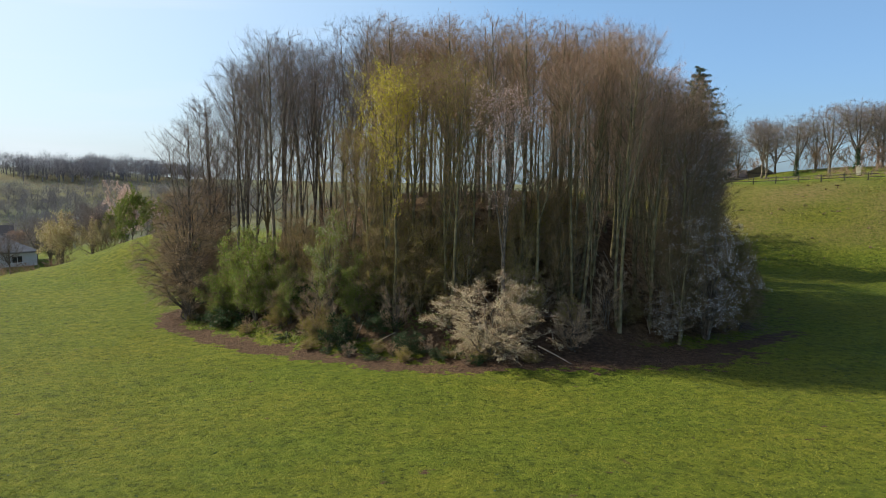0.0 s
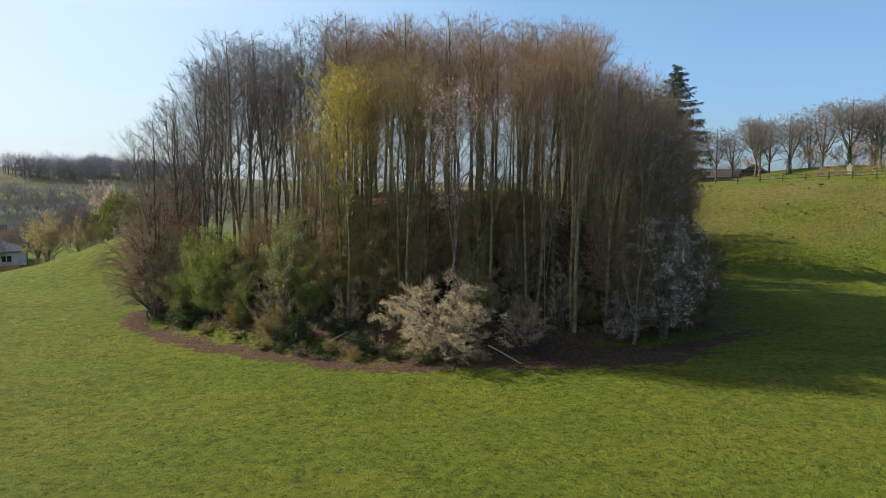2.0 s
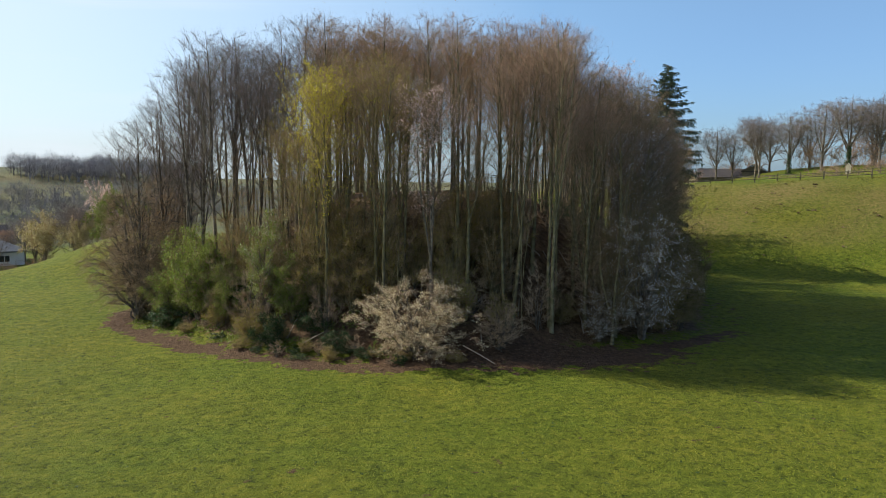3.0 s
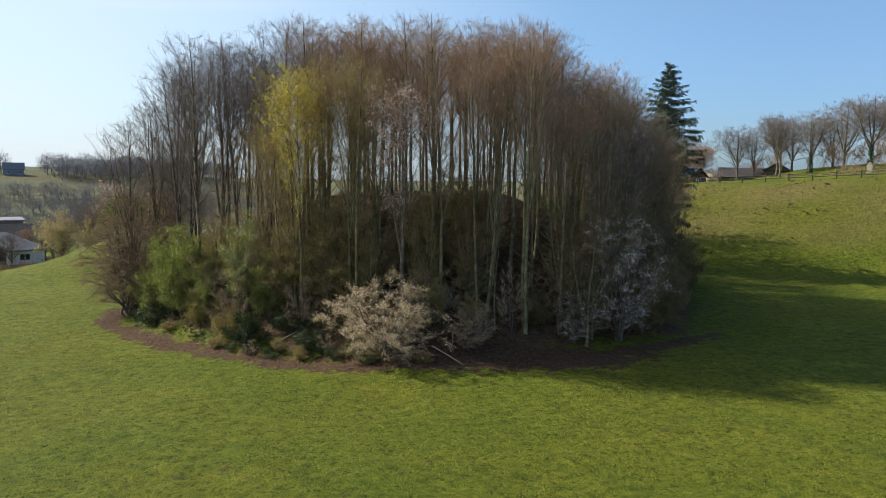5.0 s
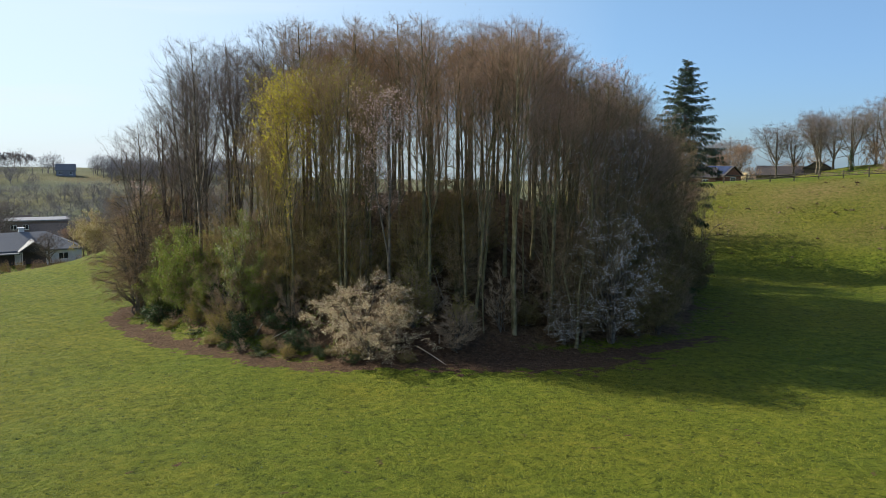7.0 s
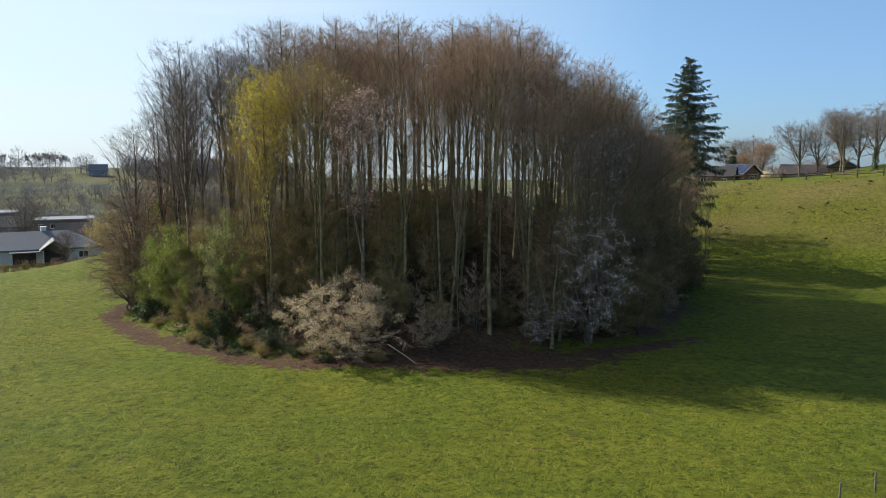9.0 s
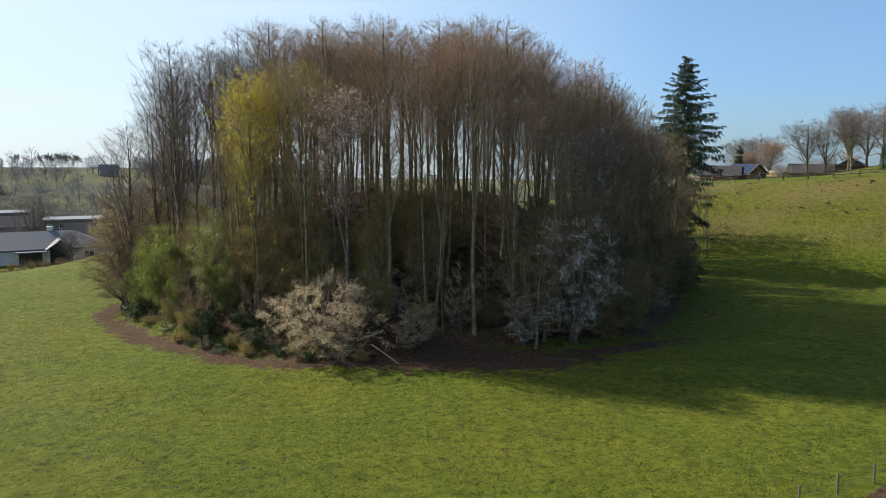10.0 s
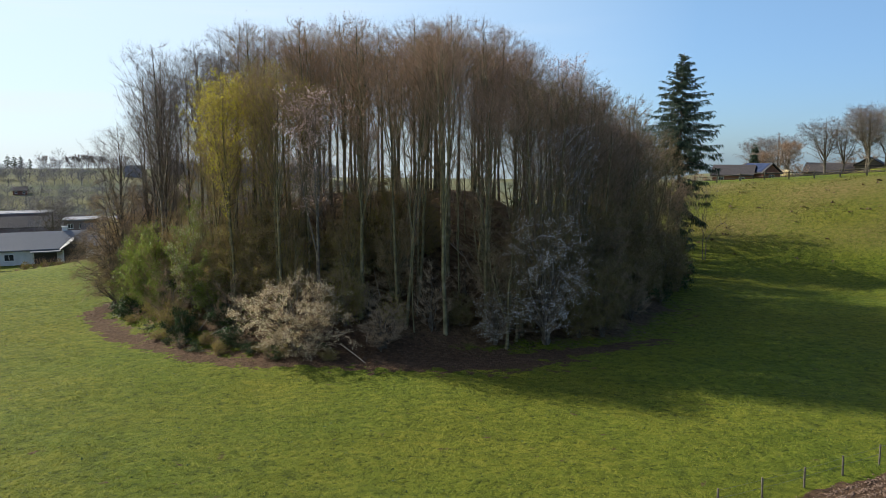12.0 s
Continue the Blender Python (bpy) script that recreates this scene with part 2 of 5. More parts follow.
def sheet(name, xs, ys):
    gx, gy = np.meshgrid(xs, ys)
    rs = np.random.RandomState(3)
    near = (np.abs(gx) < 80) & (gy < 135)
    gz = height(gx, gy) + near * rs.normal(0, 0.018, gx.shape)
    nx, ny = len(xs), len(ys)
    verts = np.stack([gx.ravel(), gy.ravel(), gz.ravel()], 1)
    i = np.arange((ny - 1) * (nx - 1))
    a = (i // (nx - 1)) * nx + i % (nx - 1)
    quads = np.stack([a, a + 1, a + nx + 1, a + nx], 1)
    me = bpy.data.meshes.new(name)
    me.from_pydata(verts.tolist(), [], quads.tolist())
    me.polygons.foreach_set("use_smooth", [True] * len(me.polygons))
    r = ring(gx, gy)
    turn = np.arctan2(gx - MOUND_X, -(gy - MOUND_Y))
    wave = path_shift(turn)
    fade = 1 - 0.75 * sstep(0.75, 1.25, turn)
    earth = (1 - sstep(0.01, 0.068, np.abs(r + wave - 0.995))) * fade
    worn = 1.15 * np.exp(-((gx - 10) / 12) ** 4 - ((gy - 48.6 - 0.012 * (gx - 8) ** 2) / 3.0) ** 2)
    earth = np.maximum(earth, worn)
    fence = 0.643 * (gx - 31.0) - 0.766 * (gy - 30.8)
    earth = np.maximum(earth, 1.3 * sstep(0.35, 0.7, fence))
    litter = 1 - sstep(0.84, 0.97, r + wave)
    s = 0.24 * gx + 0.97 * gy
    dry = sstep(104, 112, s) * (1 - sstep(122, 128, s)) * sstep(20, 40, gx) * (0.55 + 0.4 * np.sin(0.21 * gx) * np.sin(0.5 * gy))
    u = -0.77 * (gx + 45) + 0.64 * (gy - 85)
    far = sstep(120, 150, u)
    dry = np.maximum(dry, far * (0.5 + 0.5 * np.sin(u * 0.085 + 0.9 * np.sin(gx * 0.013))) * 0.5)
    v = 0.64 * (gx + 45) + 0.77 * (gy - 85)
    copse = sstep(240, 252, u) * (1 - sstep(322, 340, u)) * sstep(66, 80, v) * (1 - sstep(220, 240, v))
    litter = np.maximum(litter, copse * 0.45)
    # Share of painted haze: over the valley and with distance.
    far_haze = np.maximum(0.75 * far, 0.7 * sstep(220, 400, np.hypot(gx, gy)))
    litter = np.maximum(litter, far * sstep(0.75, 0.95, np.sin(u * 0.06 + 1.2)) * 0.35)
    for key, v in (("earth", earth), ("litter", litter), ("dry", dry), ("far_haze", far_haze)):
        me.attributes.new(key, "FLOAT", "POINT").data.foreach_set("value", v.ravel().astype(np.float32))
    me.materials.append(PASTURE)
    return me


def stretch(lo, hi, step, far):
    out = [hi]
    d = step
    while out[-1] < far:
        d *= 1.22
        out.append(out[-1] + d)
    back = [lo]
    d = step
    while back[-1] > -far:
        d *= 1.22
        back.append(back[-1] - d)
    return np.array(back[::-1] + list(np.arange(lo + step, hi - step / 2, step)) + out)


ground = new("ground", sheet("ground", stretch(-78, 76, 0.75, 3500), stretch(10, 132, 0.75, 3500)))
tagged(ground, "grazed green pasture rising into an earthen mound and bank", "ground", kind="structure")


# ---- tools for growing things ----
class Geo:
    def __init__(self):
        self.v, self.f = [], []

    def tube(self, pts, rads, sides=6):
        base = len(self.v)
        up = np.array((0.31, 0.17, 0.94))
        n = len(pts)
        for i in range(n):
            d = pts[min(i + 1, n - 1)] - pts[max(i - 1, 0)]
            d = d / (np.linalg.norm(d) + 1e-9)
            if abs(d @ up) > 0.97:
                up = np.array((0.9, 0.3, 0.1))
            a = np.cross(d, up)
            a = a / np.linalg.norm(a)
            b = np.cross(d, a)
            for k in range(sides):
                w = 2 * math.pi * k / sides
                self.v.append(tuple(pts[i] + rads[i] * (math.cos(w) * a + math.sin(w) * b)))
        for i in range(n - 1):
            for k in range(sides):
                q = base + i * sides + k
                p = base + i * sides + (k + 1) % sides
                self.f.append((q, p, p + sides, q + sides))
        self.f.append(tuple(base + (n - 1) * sides + k for k in range(sides)))

    def spike(self, p, q, r):
        d = q - p
        a = np.cross(d, (0.3, 0.2, 0.93))
        a = a * (r / (np.linalg.norm(a) + 1e-9))
        b = np.cross(d, a)
        b = b * (r / (np.linalg.norm(b) + 1e-9))
        k = len(self.v)
        self.v += [tuple(p + a), tuple(p - 0.5 * a + 0.87 * b), tuple(p - 0.5 * a - 0.87 * b), tuple(q)]
        self.f += [(k, k + 1, k + 3), (k + 1, k + 2, k + 3), (k + 2, k, k + 3)]

    def spikes(self, p, q, r):
        """Many thin three-sided cones from p to q."""
        d = q - p
        a = np.cross(d, (0.3, 0.2, 0.93))
        a = a * (r / (np.linalg.norm(a, axis=1)[:, None] + 1e-9))
        b = np.cross(d, a)
        b = b * (r / (np.linalg.norm(b, axis=1)[:, None] + 1e-9))
        k = len(self.v)
        self.v += np.stack([p + a, p - 0.5 * a + 0.87 * b, p - 0.5 * a - 0.87 * b, q], 1).reshape(-1, 3).tolist()
        first = k + 4 * np.arange(len(p))[:, None, None]
        self.f += (first + np.array(((0, 1, 3), (1, 2, 3), (2, 0, 3)))).reshape(-1, 3).tolist()

    def blades(self, rs, p, q, r):
        """Many finest twigs, each a sliver turned its own way."""
        a = np.cross(q - p, rs.normal(0, 1, p.shape))
        a = a * (r / (np.linalg.norm(a, axis=1)[:, None] + 1e-9))
        k = len(self.v)
        self.v += np.stack([p + a, p - a, q], 1).reshape(-1, 3).tolist()
        self.f += (k + np.arange(3 * len(p)).reshape(-1, 3)).tolist()

    def box(self, x0, x1, y0, y1, z0, z1, lean=0.0):
        k = len(self.v)
        for z, dx in ((z0, 0.0), (z1, lean)):
            self.v += [(x0 + dx, y0, z), (x1 + dx, y0, z), (x1 + dx, y1, z), (x0 + dx, y1, z)]
        self.f += [(k + 3, k + 2, k + 1, k), (k + 4, k + 5, k + 6, k + 7)]
        self.f += [(k + i, k + (i + 1) % 4, k + 4 + (i + 1) % 4, k + 4 + i) for i in range(4)]
        return self

    def face(self, *pts):
        k = len(self.v)
        self.v += [tuple(p) for p in pts]
        self.f.append(tuple(range(k, k + len(pts))))
        return self

    def leaf(self, p, a, b):
        k = len(self.v)
        self.v += [tuple(p - 0.5 * a), tuple(p - 0.1 * a + 0.5 * b), tuple(p + 0.5 * a), tuple(p - 0.1 * a - 0.5 * b)]
        self.f.append((k, k + 1, k + 2, k + 3))

    def mesh(self, name, material, smooth=False):
        me = bpy.data.meshes.new(name)
        me.from_pydata(self.v, [], self.f)
        me.materials.append(material)
        if smooth:
            me.polygons.foreach_set("use_smooth", [True] * len(me.polygons))
        return me


def unit(v):
    return v / (np.linalg.norm(v) + 1e-9)


def path_at(pts, f):
    f = min(max(f, 0.0), 0.999) * (len(pts) - 1)
    i = int(f)
    return pts[i] + (f - i) * (pts[i + 1] - pts[i]), unit(pts[i + 1] - pts[i])


def grow(seed, tall, clear=0.35, stems=1, spread=0.1, fork=(5, 24), levels=5, kids=2.3, girth=0.008, twig=0.8, twigs=9, fine=0.007,
         lift=0.10, wild=0.11, ratio=0.82, side=3.0, first=0.29, thick=3):
    """Wood of one tree that forks again and again: trunk and limbs, twigs, and the twigs' ends."""
    rs = np.random.RandomState(seed)
    wood, spray, ends = Geo(), Geo(), []
    up = np.array((0, 0, 1.0))

    def shoot(o, way, ln):
        tip = o + way * ln
        spray.spike(o, tip, fine)
        ends.append((o, tip))

    def limb(p, d, ln, r, lev):
        n = 4 if lev == 0 else 3 if lev == 1 else 2
        pts = [p]
        for i in range(n):
            d = unit(d + up * lift * (0.3 if lev == 0 else 1.0) + rs.normal(0, wild * (0.4 if lev == 0 else 1.0), 3))
            pts.append(pts[-1] + d * ln / n)
        end = max(r * 0.76, fine)
        rads = [r + (end - r) * i / n for i in range(n + 1)]
        if lev == 0:
            rads[0] *= 1.25
        if lev >= 4:
            pts, rads = [pts[0], pts[-1]], [rads[0], rads[-1]]
        (wood if lev < thick else spray).tube(pts, rads, 6 if lev == 0 else 4 if lev < 3 else 3)
        if lev > 0:
            for j in range(rs.poisson(side)):
                q, e = path_at(pts, rs.uniform(0.1, 1.0))
                way = unit(e + rs.normal(0, 0.75, 3) + up * lift)
                size = twig * rs.uniform(0.6, 1.5)
                shoot(q, way, size)
                for w in range(2):
                    shoot(q + way * size * rs.uniform(0.25, 0.8), unit(way + rs.normal(0, 0.4, 3) + up * lift), size * rs.uniform(0.35, 0.7))
        if lev < levels:
            count = 2 + (rs.rand() < kids - 2)
            az = rs.uniform(0, 6.28)
            flat = unit(np.cross(d, (0.3, 0.8, 0.2)))
            flat2 = np.cross(d, flat)
            for k in range(count):
                ang = radians(fork[0] if k == 0 else fork[1]) * rs.uniform(0.6, 1.4)
                w = az + 6.28 * k / count + rs.uniform(-0.5, 0.5)
                way = d * math.cos(ang) + (flat * math.cos(w) + flat2 * math.sin(w)) * math.sin(ang)
                limb(pts[-1], unit(way), start * ratio ** lev * rs.uniform(0.75, 1.25) * (1.0 if k == 0 else 0.9), max(end * (0.88 if k == 0 else 0.68), fine), lev + 1)
        else:
            for w in range(twigs):
                q, e = path_at(pts, rs.uniform(0.1, 1.0))
                shoot(q, unit(e + rs.normal(0, 0.55, 3) + up * lift), twig * rs.uniform(0.4, 1.1))

    for stem in range(stems):
        az = 6.28 * stem / stems + rs.uniform(-0.5, 0.5)
        out = np.array((math.cos(az), math.sin(az), 0))
        h = tall * (1.0 if stem == 0 else rs.uniform(0.75, 1.0))
        start = (1 - clear) * h * first
        tilt = spread * rs.uniform(0.5, 1.2) if stems > 1 else 0.03
        foot = out * (0.03 * tall * min(1, spread * 2) if stems > 1 else 0) - up * 0.3
        limb(foot, unit(up + out * tilt), clear * h + 0.3, girth * h * (1.0 if stems == 1 else 0.8), 0)
    top = max(v[2] for v in spray.v)
    for g in (wood, spray):
        g.v = [(x, y, z * tall / top) for x, y, z in g.v]
    fit = np.array((1, 1, tall / top))
    return wood, spray, [(o * fit, t * fit) for o, t in ends]


def along(lines, pick, f):
    """Places and directions at the shares f along the picked four-point lines."""
    f = np.clip(f, 0.0, 0.999) * 3
    i = f.astype(int)
    a, b = lines[pick, i], lines[pick, i + 1]
    d = b - a
    return a + (f - i)[:, None] * d, d / (np.linalg.norm(d, axis=1)[:, None] + 1e-9)


def aim(v):
    return v / (np.linalg.norm(v, axis=1)[:, None] + 1e-9)


def spray_out(rs, spray, lines, lengths, subs, twigs, twig, fine, lift, flat=1.0, loose=0.55, low=0.15):
    """Side shoots along the branches and fine twigs along the shoots. Returns the twigs' starts and tips."""
    pick = np.repeat(np.arange(len(lines)), subs)
    f = rs.uniform(low, 1.0, len(pick))
    p, d = along(lines, pick, f)
    up = np.array((0, 0, lift))
    way = aim(d + rs.normal(0, loose, p.shape) * np.array((1, 1, flat)) + up)
    ln = np.clip(lengths[pick] * 0.36 * rs.uniform(0.5, 1.25, len(pick)) * (1.15 - 0.5 * f), 0.35 * twig, 2.2)
    q = p + way * ln[:, None]
    spray.spikes(p, q, fine * 1.9)
    which = np.repeat(np.arange(len(p)), twigs)
    g = rs.uniform(0.1, 1.0, len(which))[:, None]
    o = p[which] + (q - p)[which] * g
    tip = o + aim(way[which] + rs.normal(0, 0.6, o.shape) * np.array((1, 1, flat)) + up) * (twig * rs.uniform(0.4, 1.2, len(which)))[:, None]
    spray.blades(rs, o, tip, fine)
    return np.concatenate([o, p]), np.concatenate([tip, q])


def tall_tree(seed, tall, stems=1, wide=2.7, clear=0.42, branches=36, subs=8, twigs=6, rise=48, lean=0.02, girth=0.0085, twig=0.75, fine=0.0042, lift=0.25, spread=0.0, forks=2):
    """A slender forest tree: straight stems, ascending branches within a rounded crown, and many fine twigs."""
    rs = np.random.RandomState(seed)
    wood, spray, lines, lengths = Geo(), Geo(), [], []
    for stem in range(stems):
        az = 6.28 * stem / stems + rs.uniform(-0.6, 0.6)
        out = np.array((math.cos(az), math.sin(az), 0))
        full = tall * (1.0 if stem == 0 else rs.uniform(0.84, 0.97))
        tilt = rs.uniform(0.3, 1.0) * lean + (spread if stems > 1 else 0.0)
        wander = np.cumsum(rs.normal(0, 0.010 * full, (11, 2)), 0) * np.linspace(0.2, 1, 11)[:, None] * 0.6
        share = np.linspace(0, 1, 11)
        bend = np.sqrt(share) * 0.5 + share * 0.5
        trunk = np.stack([out[0] * (0.012 * full * (stems > 1) + tilt * full * bend) + wander[:, 0], out[1] * (0.012 * full * (stems > 1) + tilt * full * bend) + wander[:, 1], share * full], 1)
        trunk[0, 2] = -0.35
        thick = girth * full * (1.0 if stems == 1 else 0.8)
        radius = thick * (1 - share) ** 0.8 + 0.012
        radius[0] *= 1.35
        wood.tube(trunk, radius, 6)
        leaders = [(trunk, radius, clear)]
        for k in range(forks):
            f0 = rs.uniform(max(0.2, clear - 0.15), clear + 0.2)
            p0, d0 = path_at(list(trunk), f0)
            w = rs.uniform(0, 6.28)
            side = np.array((math.cos(w), math.sin(w), 0))
            reach = wide * rs.uniform(0.3, 0.55)
            z1 = full * rs.uniform(0.82, 0.96)
            line = np.array([p0 + side * reach * (1 - (1 - q) ** 1.8) + np.array((0, 0, (z1 - p0[2]) * q)) for q in np.linspace(0, 1, 8)])
            line[2:, :2] += np.cumsum(rs.normal(0, 0.05, (6, 2)), 0)
            rad = thick * 0.62 * (1 - f0) ** 0.8 * (1 - np.linspace(0, 1, 8)) ** 0.8 + 0.011
            wood.tube(line, rad, 5)
            leaders.append((line, rad, max(clear - f0, 0) / (1 - f0) + 0.12))
        for line, rad, low in leaders:
            count = branches if line is trunk else int(branches * 0.55)
            size = wide if line is trunk else wide * 0.62
            for k in range(count):
                f = low + (0.985 - low) * ((k + rs.rand()) / count) ** 0.72
                p, d = path_at(list(line), f)
                s = (p[2] / full - clear) / (1 - clear)
                env = 0.5 + 0.5 * math.sin(1.57 * min(1.0, max(0.0, s) / 0.45)) if s < 0.45 else math.sqrt(max(0.02, 1 - ((s - 0.45) / 0.57) ** 2))
                reach = size * env * rs.uniform(0.6, 1.12)
                angle = radians(rise + rs.uniform(-14, 14) + 14 * s)
                w = 2.4 * k + rs.uniform(-0.5, 0.5)
                side = np.array((math.cos(w), math.sin(w), 0))
                climb = min(reach * math.tan(angle), max(0.2, full - 0.75 * reach * reach / size - p[2]))
                pts = np.array([p + side * reach * q + np.array((0, 0, climb * (0.75 * q + 0.25 * q * q))) + rs.normal(0, 0.035, 3) * (q > 0) * reach for q in (0, 0.33, 0.66, 1.0)])
                r0 = max(0.011, 0.42 * float(np.interp(f, np.linspace(0, 1, len(rad)), rad)))
                wood.tube(pts, [r0, r0 * 0.75, r0 * 0.5, max(0.006, r0 * 0.25)], 4)
                lines.append(pts)
                lengths.append(math.hypot(reach, climb))
            top = [path_at(list(line), f)[0] for f in (0.7, 0.8, 0.9, 0.995)]
            lines.append(np.array(top))
            lengths.append(0.25 * full * 0.5)
    ends = spray_out(rs, spray, np.array(lines), np.array(lengths), subs, twigs, twig, fine, lift)
    fit = np.array((1, 1, tall / np.percentile(ends[1][:, 2], 99.7)))
    for g in (wood, spray):
        g.v = (np.array(g.v) * fit).tolist()
    return wood, spray, (ends[0] * fit, ends[1] * fit)


def arching(seed, tall, wide, stems=9, branches=7, subs=7, twigs=9, twig=0.5, fine=0.005, flat=0.6, rise=0.25, droop=0.12, girth=0.012, hollow=0.25, uneven=0.3):
    """A bush or low spreading tree: stems arch from the foot to an uneven dome, with layered side sprays."""
    rs = np.random.RandomState(seed)
    wood, spray, lines, lengths = Geo(), Geo(), [], []
    for stem in range(stems):
        az = 2.4 * stem + rs.uniform(-0.4, 0.4)
        up = ((stem + 0.5) / stems) ** 0.75
        out = np.array((math.cos(az), math.sin(az), 0))
        k = 1 - uneven * rs.rand()
        top = tall * (0.30 + 0.70 * up) * (1 - 0.5 * uneven * rs.rand())
        reach = wide * 0.5 * math.sqrt(max(0.03, 1 - up ** 2)) * k
        pts = np.array([out * reach * (0.15 * q + 0.85 * q ** 1.7) + np.array((0, 0, -0.25 + (top + 0.25) * (q * (1 + droop) - droop * q ** 3))) + rs.normal(0, 0.02 * tall, 3) * (0 < q < 1) for q in np.linspace(0, 1, 7)])
        r = girth * tall * rs.uniform(0.7, 1.1)
        wood.tube(pts, [r * (1 - 0.85 * q) for q in np.linspace(0, 1, 7)], 5)
        for j in range(branches):
            f = hollow + (0.97 - hollow) * (j + rs.rand()) / branches
            p, d = path_at(list(pts), f)
            w = az + rs.normal(0, 0.9)
            side = np.array((math.cos(w), math.sin(w), 0))
            ln = 0.24 * wide * rs.uniform(0.55, 1.15) * (1.1 - 0.55 * f)
            lean_up = rise + rs.normal(0, 0.18)
            line = np.array([p + side * ln * q + np.array((0, 0, ln * (lean_up * q - droop * 1.3 * q * q))) + rs.normal(0, 0.04, 3) * ln * (q > 0) for q in (0, 0.33, 0.66, 1.0)])
            wood.tube(line, [0.3 * r, 0.24 * r, 0.17 * r, 0.1 * r], 3)
            lines.append(line)
            lengths.append(ln * 1.3)
        lines.append(np.array([path_at(list(pts), f)[0] for f in (0.7, 0.8, 0.9, 0.995)]))
        lengths.append(0.3 * tall * 0.5)
    ends = spray_out(rs, spray, np.array(lines), np.array(lengths), subs, twigs, twig, fine, rise * 0.5, flat)
    return wood, spray, ends


def leaves(seed, ends, count, size, spread=0.12, droop=0.0, clump=1.0):
    """Leaves, buds or blossoms strewn along the twigs; clump below 1 gathers them on that share of the twigs."""
    rs = np.random.RandomState(seed)
    o, t = (np.array(e) for e in (ends if isinstance(ends, tuple) else zip(*ends)))
    some = rs.permutation(len(o))[:max(20, int(len(o) * clump))]
    i = some[rs.randint(0, len(some), count)]
    p = o[i] + (t - o)[i] * rs.uniform(0.2, 1.05, (count, 1)) + rs.normal(0, spread, (count, 3))
    a = aim(rs.normal(0, 1, (count, 3)) + np.array((0, 0, -droop)))
    b = aim(np.cross(a, rs.normal(0, 1, (count, 3))))
    k = (size * rs.uniform(0.6, 1.35, count))[:, None]
    a, b = a * k, b * k * 0.7
    g = Geo()
    g.v = np.stack([p - 0.5 * a, p - 0.1 * a + 0.5 * b, p + 0.5 * a, p - 0.1 * a - 0.5 * b], 1).reshape(-1, 3).tolist()
    g.f = np.arange(4 * count).reshape(-1, 4).tolist()
    return g


def tree(name, seed, bark, twig_material, label, category="tree", leaf=None, group="", form=grow, spread_leaf=0.1, **shape):
    """A tree as a thing with a trunk, a crown of twigs and, where it has them, leaves or blossom."""
    wood, spray, ends = form(seed, **shape)
    root = new(name)
    root.empty_display_size = 0.3
    tagged(root, label, category, group)
    for part_name, geo, mat, smooth in (("trunk", wood, bark, True), ("crown", spray, twig_material, False)):
        ob = new(part_name, geo.mesh(part_name, mat, smooth))
        ob.parent = root
    for i, (part_name, mat, count, size, droop, *clump) in enumerate(leaf or ()):
        ob = new(part_name, leaves(seed + 7 + i, ends, count, size, spread_leaf, droop, *clump).mesh(part_name, mat))
        ob.parent = root
    return root


def part(name, geo, material, parent, label="", smooth=False):
    """One mesh under a thing or under a part."""
    ob = new(name, geo.mesh(name, material, smooth))
    ob.parent = parent
    if label:
        tagged(ob, label)
    return ob


def plant(kind, x, y, turn=0.0, size=1.0, tall=None, sink=0.1, used={}):
    """Stands a tree on the ground: the first time the grown one itself, then copies of it."""
    m = pose(x, y, level(x, y) - sink, 0, 0, turn) @ Matrix.Diagonal((size, size, tall or size, 1))
    if kind.name not in used:
        used[kind.name] = True
        kind.matrix_basis = m
        return kind
    keep = kind.matrix_basis.copy()
    kind.matrix_basis = Matrix.Identity(4)
    made = copy_thing(kind, m)
    kind.matrix_basis = keep
    return made


# ---- the wood on the mound ----
WOOD = "trees of the wood on the mound"
FOREST = dict(form=tall_tree, tall=18)
EDGE = dict(form=tall_tree, tall=18, clear=0.05, wide=3.3, branches=32, subs=6, twigs=5, rise=30, forks=3, lift=0.12, twig=0.75, fine=0.0055)
TWIG_EDGE = surface("twig_thicket", [(0.19, 0.135, 0.08), (0.31, 0.225, 0.135)], 2.0, 0.9, 0, vary=0.25)
grey_trees = [tree("bare_tree", 11 + i, BARK, TWIG_GREY, "tall bare grey-brown tree with fine ascending twigs", group=WOOD, stems=s, spread=0.05, clear=c, wide=3.1, twigs=6, forks=3, **FOREST)
              for i, (s, c) in enumerate(((1, 0.3), (2, 0.34), (1, 0.38), (2, 0.28), (1, 0.34)))]
brown_trees = [tree("bare_tree", 31 + i, MOSSY, TWIG_BROWN, "tall slender bare tree with brown twigs and mossy trunk", group=WOOD, stems=s, spread=0.04, clear=c,
                    leaf=[("bud", BUD_BROWN, 1500, 0.06, 0)], **FOREST)
               for i, (s, c) in enumerate(((1, 0.42), (2, 0.46), (1, 0.5), (2, 0.44), (1, 0.48)))]
bud_trees = [tree("budding_tree", 51 + i, MOSSY, TWIG_BUD, "tall tree with russet swelling buds", group=WOOD, wide=3.0,
                  leaf=[("bud", BUD, 4200, 0.075, 0)], **FOREST) for i in range(2)]
